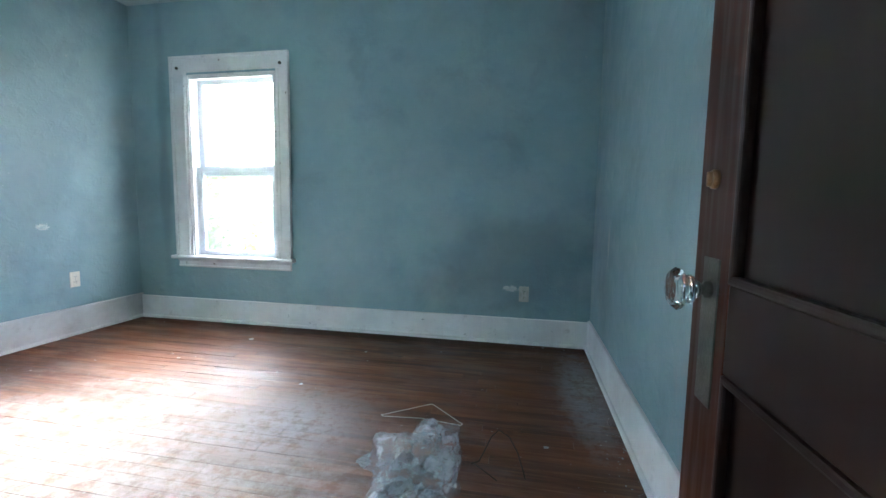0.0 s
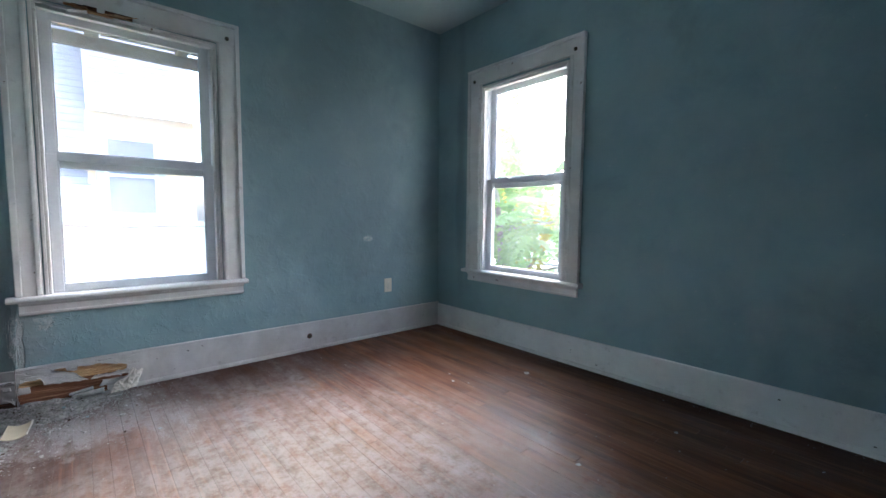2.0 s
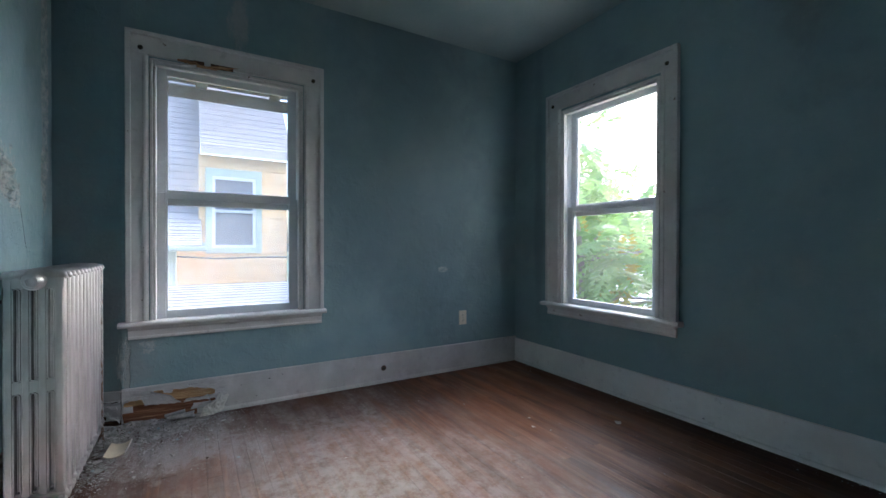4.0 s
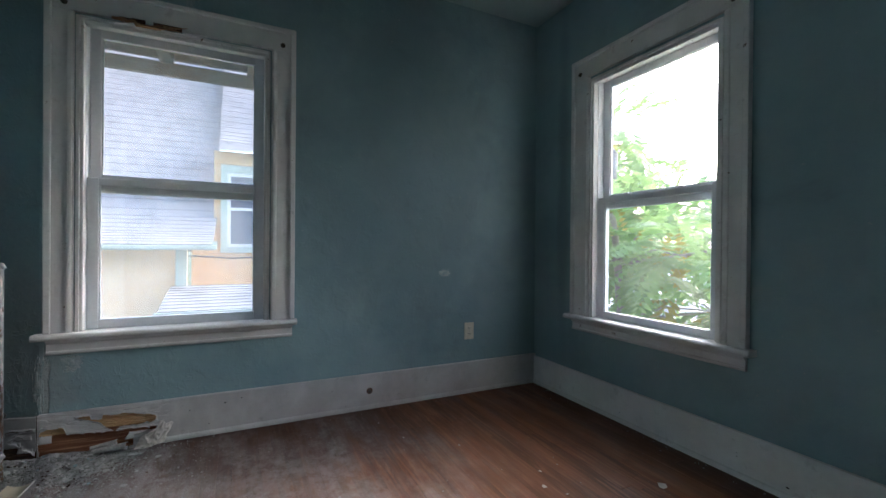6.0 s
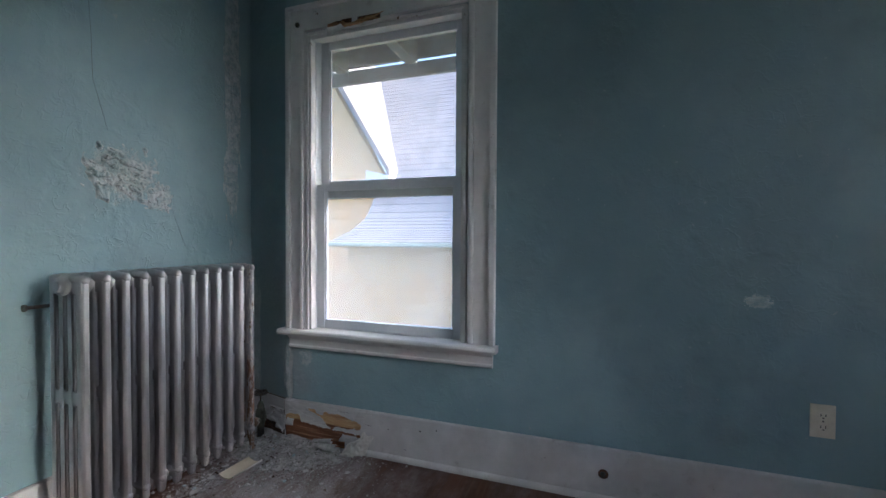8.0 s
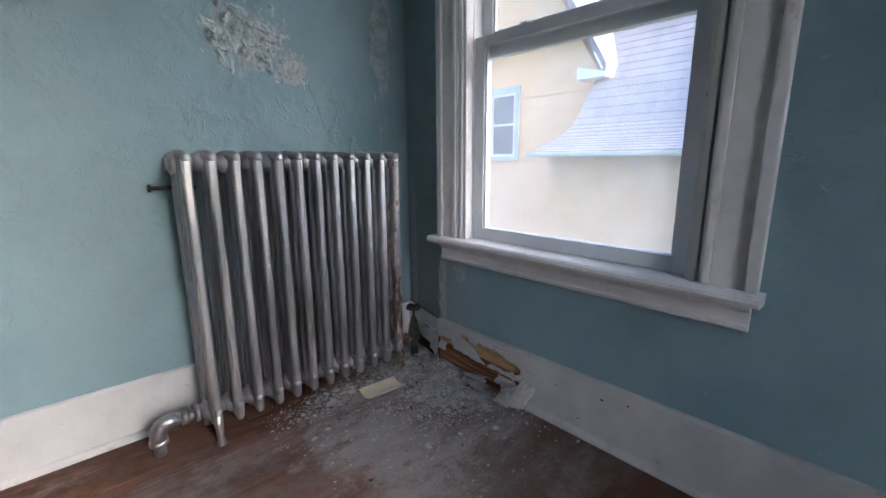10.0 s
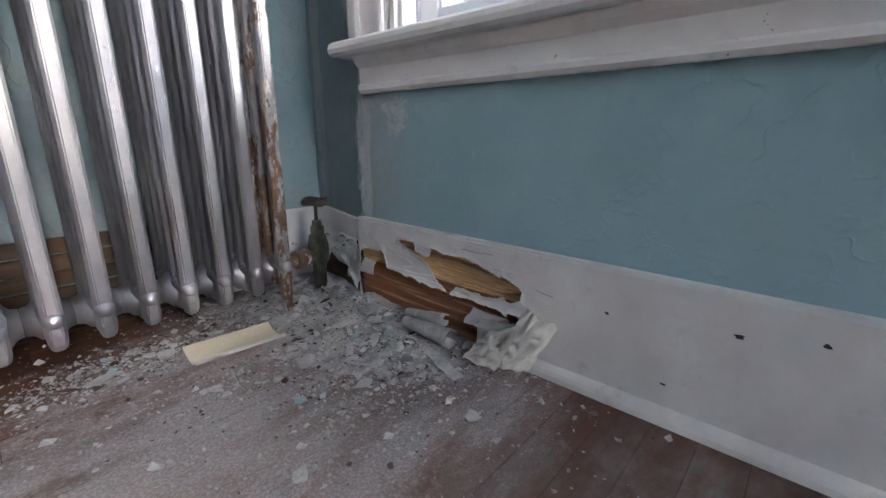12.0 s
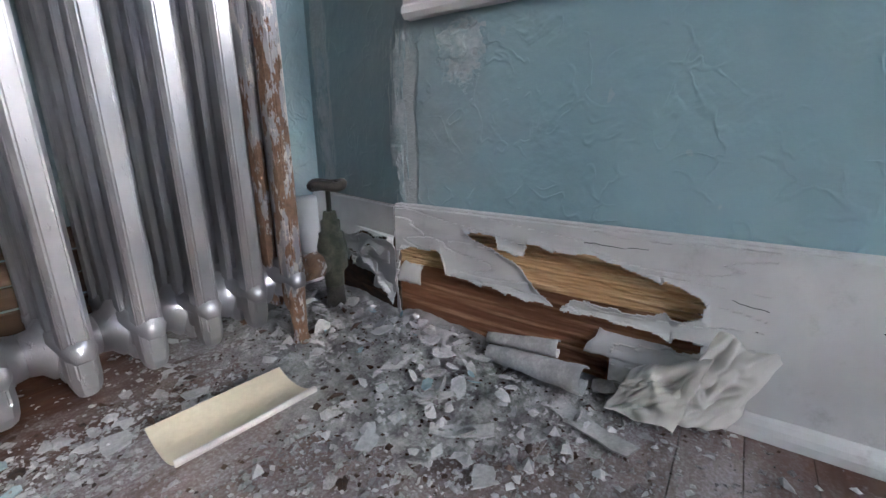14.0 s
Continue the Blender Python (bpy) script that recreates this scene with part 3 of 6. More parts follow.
# ---- windows ----
def window(name, at, u0, u1, cas0, cas1, top, head, zg, stool, zs, label):
    """A double-hung window. at(u, d, z): u along the wall, d outwards from the wall's face. u0..u1, head: the hole; cas0..cas1, top: outside
    of the casing; zg: glass heights from below (lower pane, upper pane); stool: its ends."""
    w = tagged(new(name), label, "window", "", "structure")

    def bx(pname, a0, a1, d0, d1, z0, z1, mat, bevel=0.003, parent=w, plabel=""):
        p, q = at(a0, d0, z0), at(a1, d1, z1)
        lo, hi = [min(i) for i in zip(p, q)], [max(i) for i in zip(p, q)]
        return part(pname, box_mesh(lo[0], hi[0], lo[1], hi[1], lo[2], hi[2], bevel), mat, parent, plabel)

    # inner face casings with a raised outer band
    for a0, a1, o0, o1 in ((cas0, u0 - 0.008, cas0 - 0.004, cas0 + 0.022), (u1 + 0.008, cas1, cas1 - 0.022, cas1 + 0.004)):
        side = bx("side_casing", a0, a1, -0.022, -0.0005, zs, top - 0.12, TRIM_OLD)
        bx("casing_band", o0, o1, -0.034, -0.001, zs, top, TRIM_OLD, 0.005, side)
        i0 = u0 - 0.036 if a0 == cas0 else u1 + 0.012
        bx("casing_bead", i0, i0 + 0.024, -0.029, -0.002, zs, top - 0.124, TRIM_OLD, 0.008, side)
    hc = bx("head_casing", cas0, cas1, -0.0225, -0.0006, top - 0.12, top - 0.02, TRIM_OLD)
    bx("casing_band", cas0 - 0.004, cas1 + 0.004, -0.036, -0.001, top - 0.02, top + 0.004, TRIM_OLD, 0.006, hc)
    # stool with a rounded nose, and the apron under it
    bm = bmesh.new()
    nose = [(0.055, zs - 0.028), (-0.052, zs - 0.028), (-0.060, zs - 0.023), (-0.063, zs - 0.015), (-0.060, zs - 0.006), (-0.052, zs), (0.055, zs)]
    extrude_profile(bm, nose, lambda a, b, t: at(t, a, b), stool[0], stool[1])
    part("window_stool", bm, TRIM_OLD, w)
    bm = bmesh.new()
    apron = [(-0.0005, zs - 0.098), (-0.014, zs - 0.098), (-0.020, zs - 0.092), (-0.020, zs - 0.084), (-0.016, zs - 0.080), (-0.016, zs - 0.050), (-0.028, zs - 0.040), (-0.034, zs - 0.0285), (-0.0005, zs - 0.0285)]
    extrude_profile(bm, apron, lambda a, b, t: at(t, a, b), cas0 + 0.006, cas1 - 0.006)
    part("apron", bm, TRIM_OLD, w)
    # jambs and stops lining the hole
    for a0, a1, s0, s1 in ((u0 - 0.002, u0 + 0.012, u0 + 0.012, u0 + 0.026), (u1 - 0.012, u1 + 0.002, u1 - 0.026, u1 - 0.012)):
        bx("jamb", a0, a1, -0.018, T - 0.004, zs, head, TRIM_OLD, 0.002)
        bx("stop", s0, s1, -0.010, 0.028, zs, head - 0.012, TRIM_OLD, 0.004)
        bx("sash_track", s0, s1, 0.030, 0.13, zs, head - 0.012, VINYL, 0.002)
    bx("head_jamb", u0 + 0.012, u1 - 0.012, -0.018, T - 0.004, head - 0.012, head + 0.002, TRIM_OLD, 0.002)
    bx("head_stop", u0 + 0.026, u1 - 0.026, -0.010, 0.028, head - 0.032, head - 0.0125, TRIM_OLD, 0.004)
    bx("outer_sill", u0 + 0.012, u1 - 0.012, 0.056, T + 0.035, zs - 0.038, zs - 0.002, TRIM_OLD, 0.003)

    def sash(sname, a0, a1, d0, d1, z0, z1, g0, g1, zg0, zg1):
        s = tagged(new(sname), "pale vinyl window sash")
        s.parent = w
        bx("stile", a0, g0, d0, d1, z0, z1, VINYL, 0.003, s)
        bx("stile", g1, a1, d0, d1, z0, z1, VINYL, 0.003, s)
        bx("rail", g0 + 0.0003, g1 - 0.0003, d0 + 0.001, d1 - 0.001, z0, zg0, VINYL, 0.003, s)
        bx("rail", g0 + 0.0003, g1 - 0.0003, d0 + 0.001, d1 - 0.001, zg1, z1, VINYL, 0.003, s)
        dm = (d0 + d1) / 2
        for b0, b1, c0, c1 in ((g0, g0 + 0.008, zg0, zg1), (g1 - 0.008, g1, zg0, zg1)):
            bx("glazing_bead", b0, b1, d0 + 0.006, dm - 0.003, c0, c1, VINYL, 0.002, s)
        pane = bx("pane", g0 + 0.0005, g1 - 0.0005, dm - 0.002, dm + 0.002, zg0 + 0.0005, zg1 - 0.0005, PANE_VEILED if name == "window_1" else PANE, 0.0, s, "clear window pane, dusty, with a veil of glare")
        pane.visible_shadow = False
        return s

    a0, a1 = u0 + 0.0262, u1 - 0.0262
    sash("upper_sash", a0, a1, 0.076, 0.106, zg[1] - 0.035, head - 0.0125, a0 + 0.045, a1 - 0.045, zg[2], zg[3])
    low = sash("lower_sash", a0, a1, 0.036, 0.070, zs + 0.0005, zg[1] + 0.033, a0 + 0.045, a1 - 0.045, zg[0], zg[1])
    zt = zg[1] + 0.033
    for k in (0.27, 0.72):
        a = a0 + (a1 - a0) * k
        lock = bx("sash_lock", a - 0.028, a + 0.028, 0.040, 0.066, zt, zt + 0.006, VINYL, 0.002, low)
        bx("lock_lever", a - 0.018, a + 0.010, 0.044, 0.060, zt + 0.006, zt + 0.015, VINYL, 0.003, low)
    for a in (cas0 + 0.085 - 0.02, cas1 - 0.085 + 0.02):
        bm = bmesh.new()
        c = Vector(at(a, -0.024, top - 0.088))
        bmesh.ops.create_icosphere(bm, subdivisions=2, radius=0.013, matrix=Matrix.Translation(c))
        part("bracket_stub", bm, IRON, w, "rusty stub of a curtain rod bracket", True)
    return w


AT_W = lambda u, d, z: (XW - d, u, z)
AT_N = lambda u, d, z: (u, YN + d, z)
window_1 = window("window_1", AT_W, W_OPEN[0], W_OPEN[1], 0.272, 1.334, 2.168, W_OPEN[3], (0.618, 1.264, 1.318, 1.982), (0.236, 1.350), 0.572,
                  "white double-hung window with flaking casing and vinyl sashes")
window_2 = window("window_2", AT_N, N_OPEN[0], N_OPEN[1], -2.790, -1.742, 2.164, N_OPEN[3], (0.597, 1.256, 1.308, 1.967), (-2.822, -1.712), 0.556,
                  "white double-hung window with painted casing near the room corner")

# ---- radiator ----
RX0, RPITCH, RN, RYC = -2.316, 0.0642, 12, 0.112


COLUMN_Y = (-0.066, -0.022, 0.022, 0.066)


def column():
    """One upright bar of a cast section: flat narrow front, chamfered edges, rounded ends."""
    bm = bmesh.new()
    rings = []
    for z, k in ((0.056, 0.45), (0.060, 0.72), (0.068, 0.90), (0.082, 1.0), (0.872, 1.0), (0.886, 0.90), (0.894, 0.72), (0.897, 0.45)):
        hx, hy = 0.0135 * k, 0.0160 * k
        rings.append([bm.verts.new((x, y, z)) for x, y in ((hx, -0.6 * hy), (hx, 0.6 * hy), (0.55 * hx, hy), (-0.55 * hx, hy), (-hx, 0.6 * hy), (-hx, -0.6 * hy), (-0.55 * hx, -hy), (0.55 * hx, -hy))])
    for a, b in zip(rings, rings[1:]):
        for k in range(8):
            bm.faces.new((a[k], a[(k + 1) % 8], b[(k + 1) % 8], b[k]))
    bm.faces.new(rings[0][::-1])
    bm.faces.new(rings[-1])
    bmesh.ops.bevel(bm, geom=[e for e in bm.edges if abs(e.verts[0].co.z - e.verts[1].co.z) > 0.3], offset=0.0016, segments=2, affect="EDGES")
    return bm


def section_head(zc):
    """The rounded head of a cast section, with the swelling where it joins the next."""
    bm = bmesh.new()
    add_tube(bm, [(0, -0.084, zc - 0.01), (0, -0.078, zc), (0, -0.03, zc + 0.004), (0, 0.03, zc + 0.004), (0, 0.078, zc), (0, 0.084, zc - 0.01)],
             [0.008, 0.0145, 0.0165, 0.0165, 0.0145, 0.008], 12)
    z0, z1 = (zc - 0.045, zc) if zc > 0.5 else (zc - 0.03, zc + 0.03)
    add_box(bm, -0.0095, 0.0095, -0.076, 0.076, z0, z1, 0.003)
    add_tube(bm, [(-0.0315, 0, zc - 0.015), (-0.022, 0, zc - 0.015), (-0.014, 0, zc - 0.015), (0.014, 0, zc - 0.015), (0.022, 0, zc - 0.015), (0.0315, 0, zc - 0.015)],
             [0.024, 0.026, 0.035, 0.035, 0.026, 0.024], 16)
    return bm


def leg():
    bm = bmesh.new()
    add_tube(bm, [(0, 0, 0.105), (0, 0.003, 0.06), (0, 0.005, 0.02), (0, 0.006, 0.006), (0, 0.006, 0.0)], [0.0155, 0.0125, 0.0105, 0.015, 0.016], 12)
    return bm


radiator = thing("radiator", "tall silver-painted cast iron column radiator, rusty at one end", "radiator")
sec = finish("radiator_section", section_head(0.885), RADIATOR, True)
foot_head = finish("lower_head", section_head(0.108), RADIATOR, True)
tie = finish("tie", box_mesh(-0.0095, 0.0095, -0.075, 0.075, 0.484, 0.522, 0.003), RADIATOR)
col = finish("column", column(), RADIATOR)
# plate added inside each section to block light and keep column gaps dark
gap_plate = finish("gap_plate", box_mesh(-0.0035, 0.0035, -0.066, 0.066, 0.13, 0.85), RADIATOR)
legs = finish("radiator_leg", leg(), RADIATOR, True)
sec_end = finish("radiator_section", section_head(0.885), RADIATOR_END, True)
col_end, leg_end = finish("column", column(), RADIATOR_END), finish("radiator_leg", leg(), RADIATOR_END, True)
for k in range(RN):
    x = RX0 - k * RPITCH
    end = k == RN - 1
    s = new("radiator_section", sec_end if end else sec)
    s.parent, s.location = radiator, (x, RYC, 0.0)
    for low_name, low_mesh in (("lower_head", foot_head), ("tie", tie)):
        c = new(low_name, low_mesh)
        c.parent = s
    for cy in COLUMN_Y:
        c = new("column", col_end if end else col)
        c.parent, c.location = s, (0, cy, 0)
    if k:
        c = new("gap_plate", gap_plate)
        c.parent = s
    if k in (0, RN - 1):
        for sy in (-1, 1):
            g = new("leg", leg_end if end else legs)
            g.parent, g.location, g.rotation_euler = radiator, (x, RYC + sy * 0.068, 0.0), (0, 0, 0 if sy > 0 else math.pi)
# the flat cast face of the first section, its slots rimmed
for z0, z1 in ((0.062, 0.128), (0.480, 0.524), (0.842, 0.892)):
    part("end_bar", box_mesh(RX0 - 0.004, RX0 + 0.0128, RYC - 0.080, RYC + 0.080, z0, z1, 0.003), RADIATOR, radiator)
for yc in (-0.044, 0.0, 0.044):
    for z0, z1 in ((0.128, 0.480), (0.524, 0.842)):
        rim = [(RX0 + 0.0135, RYC + yc + 0.0085 * math.cos(a), (z1 - 0.010 if math.sin(a) > 0 else z0 + 0.010) + 0.010 * math.sin(a)) for a in (2 * math.pi * (k + 0.5) / 12 for k in range(13))]
        bm = bmesh.new()
        add_tube(bm, rim, 0.0026, 6, False)
        part("slot_rim", bm, RADIATOR, radiator, "", True)
bm = tube_mesh([(RX0 + 0.010, RYC, 0.866), (RX0 + 0.026, RYC, 0.866), (RX0 + 0.027, RYC, 0.866)], [0.031, 0.030, 0.022], 16)
add_tube(bm, [(RX0 + 0.026, RYC, 0.866), (RX0 + 0.038, RYC, 0.866)], 0.018, 6)
part("end_plug", bm, RADIATOR, radiator, "hexagonal end plug")
bm = tube_mesh([(RX0 + 0.062, RYC - 0.105, 0.795), (RX0 - 0.30, RYC - 0.100, 0.792), (RX0 - RPITCH * 11, RYC - 0.100, 0.79)], 0.006, 8)
add_tube(bm, [(RX0 + 0.062, RYC - 0.105, 0.795), (RX0 + 0.069, RYC - 0.105, 0.795)], 0.012, 10)
tagged(new("support_rod", finish("support_rod", bm, IRON)), "dark iron rod behind the radiator, fixed to the wall", "rod")

# supply pipe: union, elbow, riser through the floor
supply = thing("supply_pipe", "silver-painted steam pipe with union and elbow beside the radiator", "pipe")
px, pz = RX0 + 0.145, 0.105
part("pipe", tube_mesh([(RX0 + 0.02, RYC, 0.093), (px - 0.03, RYC, 0.1)], 0.017, 14), RADIATOR, supply, "", True)
bm = bmesh.new()
add_tube(bm, [(RX0 + 0.034, RYC, 0.095), (RX0 + 0.052, RYC, 0.095)], 0.030, 8)
add_tube(bm, [(RX0 + 0.066, RYC, 0.097), (RX0 + 0.088, RYC, 0.098)], 0.028, 8)
part("union_nut", bm, RADIATOR, supply)
bend = [(px - 0.045, RYC, 0.1), (px - 0.03, RYC, 0.1)] + [(px - 0.03 + 0.035 * math.sin(a), RYC, 0.065 + 0.035 * math.cos(a)) for a in (0.4, 0.8, 1.2, 1.57)] + [(px + 0.005, RYC, 0.045)]
part("elbow", tube_mesh(bend, 0.023, 14), RADIATOR, supply, "", True)
bm = tube_mesh([(px + 0.005, RYC, 0.05), (px + 0.005, RYC, 0.0)], 0.0165, 14)
add_tube(bm, [(px + 0.005, RYC, 0.05), (px + 0.005, RYC, 0.036)], 0.026, 14)
part("riser", bm, RADIATOR, supply, "", True)

# steam valve at the far end, in the recess
valve = thing("steam_valve", "corroded brass steam valve with a black hand wheel", "valve")
vx, vy = -3.146, RYC + 0.012
bm = tube_mesh([(vx, vy, 0.05), (vx, vy, 0.075), (vx, vy, 0.085), (vx, vy, 0.125), (vx, vy, 0.14), (vx, vy, 0.148), (vx, vy, 0.15), (vx, vy, 0.17), (vx, vy, 0.172), (vx, vy, 0.186)],
               [0.017, 0.018, 0.026, 0.026, 0.022, 0.022, 0.017, 0.017, 0.013, 0.011], 12)
add_tube(bm, [(vx, vy, 0.097), (vx + 0.045, vy, 0.097)], [0.02, 0.017], 12)
part("valve_body", bm, BRASS, valve)
part("coupling", tube_mesh([(vx + 0.034, vy, 0.097), (vx + 0.066, vy, 0.097)], 0.024, 8), RADIATOR_END, valve)
part("union_nipple", tube_mesh([(vx + 0.060, vy, 0.097), (-3.026, vy, 0.099)], [0.017, 0.019], 12), RADIATOR_END, valve, "flaking painted nipple", True)
part("stem", tube_mesh([(vx, vy, 0.18), (vx, vy, 0.228)], 0.0045, 8), IRON, valve)
bm = bmesh.new()
ring = [(vx + 0.026 * math.cos(a), vy + 0.026 * math.sin(a), 0.232 + 0.002 * math.sin(3 * a)) for a in (2 * math.pi * k / 20 for k in range(21))]
add_tube(bm, ring, 0.0085, 8, False)
add_tube(bm, [(vx, vy, 0.224), (vx, vy, 0.240)], [0.012, 0.009], 10)
for k in range(4):
    a = k * math.pi / 2 + 0.3
    add_tube(bm, [(vx, vy, 0.232), (vx + 0.026 * math.cos(a), vy + 0.026 * math.sin(a), 0.232)], 0.005, 6)
part("hand_wheel", bm, IRON, valve, "black iron hand wheel", True)
part("rusty_nipple", tube_mesh([(vx, vy, 0.06), (vx, vy, 0.0)], [0.016, 0.0175], 12), IRON, valve, "rust-eaten pipe stub", True)

# ---- the open door ----
door = tagged(new("door_1"), "dark varnished panelled wooden door standing open against the wall", "door", "", "structure")
DXF, DT, DY0, DY1 = 0.358, 0.038, YS + 0.012, 0.692      # room-side face, thickness, hinge edge, latch edge
st = 0.118


def dbox(pname, y0, y1, z0, z1, inset=0.0, mat=DOOR, bevel=0.002, parent=door, lab=""):
    return part(pname, box_mesh(DXF + inset, DXF + DT - inset, y0, y1, z0, z1, bevel), mat, parent, lab)


dbox("stile", DY1 - st, DY1, 0.006, 2.006, 0.0, DOOR_EDGE)
dbox("stile", DY0, DY0 + st, 0.006, 2.006)
for z0, z1 in ((0.006, 0.24), (0.755, 0.880), (1.88, 2.006)):
    dbox("rail", DY0 + st + 0.0004, DY1 - st - 0.0004, z0, z1, 0.0006)
for z0, z1 in ((0.24, 0.755), (0.88, 1.88)):
    dbox("panel", DY0 + st, DY1 - st, z0, z1, 0.012)
    mould = bmesh.new()
    for y0, y1, a0, a1 in ((DY0 + st, DY0 + st + 0.014, z0, z1), (DY1 - st - 0.014, DY1 - st, z0, z1), (DY0 + st, DY1 - st, z0, z0 + 0.014), (DY0 + st, DY1 - st, z1 - 0.014, z1)):
        add_box(mould, DXF - 0.003, DXF + 0.0125, y0 + 0.0006, y1 - 0.0006, a0 + 0.0006, a1 - 0.0006, 0.004)
    part("panel_moulding", mould, DOOR, door)
ly = DY1 - 0.066
part("lock_plate", box_mesh(DXF - 0.003, DXF - 0.0004, ly - 0.026, ly + 0.026, 0.690, 0.912, 0.001), PLATE, door, "tarnished metal lock plate")
bm = tube_mesh([(DXF - 0.002, ly, 0.864), (DXF - 0.010, ly, 0.864), (DXF - 0.012, ly, 0.864), (DXF - 0.022, ly, 0.864)], [0.014, 0.013, 0.008, 0.009], 12)
part("knob_shank", bm, PLATE, door)
bm = bmesh.new()
prof = [(1.12 * a, 1.28 * r) for a, r in ((0.020, 0.010), (0.024, 0.016), (0.028, 0.0175), (0.030, 0.015), (0.034, 0.018), (0.039, 0.0245), (0.044, 0.0255), (0.051, 0.020), (0.054, 0.010))]
add_tube(bm, [(DXF - a, ly, 0.864) for a, r in prof], [r for a, r in prof], 12)
for f in bm.faces:
    f.smooth = False
part("door_knob", bm, CRYSTAL, door, "faceted clear glass door knob")
part("knob_collar", tube_mesh([(DXF - 0.017, ly, 0.864), (DXF - 0.022, ly, 0.864)], [0.011, 0.0145], 14), PLATE, door)
bm = tube_mesh([(DXF, ly + 0.012, 1.028), (DXF - 0.005, ly + 0.012, 1.028), (DXF - 0.007, ly + 0.012, 1.028)], [0.015, 0.0145, 0.011], 16)
add_box(bm, DXF - 0.013, DXF - 0.004, ly + 0.009, ly + 0.015, 1.017, 1.039, 0.002)
part("thumb_turn", bm, OLD_BRASS, door, "worn brass thumb turn")
for z in (0.25, 1.75):
    part("hinge", tube_mesh([(DXF + DT + 0.006, DY0 - 0.004, z - 0.045), (DXF + DT + 0.006, DY0 - 0.004, z + 0.045)], 0.006, 8), OLD_BRASS, door)
frame_1 = tagged(new("door_frame"), "dark wooden door frame and casing", "door frame", "", "structure")
for x0, x1 in ((DOOR_X0 - 0.002, DOOR_X0 + 0.022), (DOOR_X1 - 0.003, DOOR_X1 + 0.0)):
    part("jamb", box_mesh(x0, x1, YS - 0.13, YS + 0.001, 0, DOOR_H, 0.001), DOOR, frame_1)
part("head_jamb", box_mesh(DOOR_X0 + 0.022, DOOR_X1 - 0.003, YS - 0.13, YS + 0.001, DOOR_H - 0.022, DOOR_H + 0.001, 0.001), DOOR, frame_1)
part("casing", box_mesh(DOOR_X0 - 0.108, DOOR_X0 - 0.002, YS + 0.0005, YS + 0.02, 0, DOOR_H + 0.10, 0.003), TRIM, frame_1)
part("casing", box_mesh(DOOR_X0 - 0.0015, XE - 0.002, YS + 0.0005, YS + 0.02, DOOR_H + 0.001, DOOR_H + 0.10, 0.003), TRIM, frame_1)

# ---- outside: ground, own eave, neighbouring house, shed, trees ----
ZG = -3.1
bm = bmesh.new()
bmesh.ops.create_grid(bm, x_segments=40, y_segments=40, size=300, matrix=Matrix.Translation((0, 0, ZG)))
structure("ground", bm, GROUND, "rough grass ground far below the windows", "ground")

eave = thing("roof_eave", "weathered grey roof eave above the window, light showing through its gaps", "eave")
EX, EY0, EY1 = -3.90, -2.0, 3.2
part("fascia", box_mesh(EX - 0.025, EX, EY0, EY1, 2.060, 2.148, 0.003), EAVE, eave)
part("soffit_board", box_mesh(EX - 0.02, XW - T - 0.02, EY0, EY1, 2.325, 2.345), EAVE, eave)
part("gutter_board", box_mesh(EX - 0.02, EX + 0.005, EY0, EY1, 2.168, 2.324, 0.003), EAVE, eave)
y = EY0 + 0.1
while y < EY1:
    part("rafter_tail", box_mesh(EX + 0.0055, XW - T - 0.03, y, y + 0.075, 2.135, 2.324, 0.004), EAVE, eave)
    part("bracket", box_mesh(EX + 0.0005, EX + 0.0052, y, y + 0.075, 2.10, 2.32), EAVE, eave)
    y += 0.5
part("roof_deck", box_mesh(EX - 0.12, XW - T - 0.01, EY0, EY1, 2.347, 2.37), SHINGLE, eave)


def lap_siding(bm, x, y0, y1, z0, z1, step=0.22):
    """Overlapping boards on a wall that faces +x."""
    z = z0
    while z < z1 - 0.01:
        t = min(z + step, z1)
        vs = [bm.verts.new(c) for c in ((x + 0.03, y0, z), (x + 0.03, y1, z), (x + 0.008, y1, t), (x + 0.008, y0, t), (x, y0, z), (x, y1, z))]
        bm.faces.new((vs[0], vs[1], vs[2], vs[3]))
        bm.faces.new((vs[4], vs[5], vs[1], vs[0]))
        z = t


def house_window(house, x, y0, y1, z0, z1):
    """A trimmed double-hung window on a wall that faces +x."""
    wn = part("window", box_mesh(x - 0.05, x + 0.012, y0 + 0.09, y1 - 0.09, z0 + 0.09, z1 - 0.09), HOUSE_GLASS, house, "dark window in pale green trim")
    for a0, a1, b0, b1 in ((y0, y0 + 0.10, z0, z1), (y1 - 0.10, y1, z0, z1), (y0 + 0.1, y1 - 0.1, z0, z0 + 0.10), (y0 + 0.1, y1 - 0.1, z1 - 0.14, z1)):
        part("trim_board", box_mesh(x, x + 0.06, a0, a1, b0, b1, 0.004), HOUSE_TRIM, wn)
    fr = bmesh.new()
    m = 0.055
    a0, a1, b0, b1, mid = y0 + 0.1, y1 - 0.1, z0 + 0.1, z1 - 0.14, (z0 + z1) / 2
    for q in ((a0, a0 + m, b0, b1), (a1 - m, a1, b0, b1), (a0 + m, a1 - m, b0, b0 + m), (a0 + m, a1 - m, b1 - m, b1), (a0 + m, a1 - m, mid - 0.025, mid + 0.025)):
        add_box(fr, x + 0.0125, x + 0.045, *q)
    part("sash_frame", fr, HOUSE_WHITE, wn)


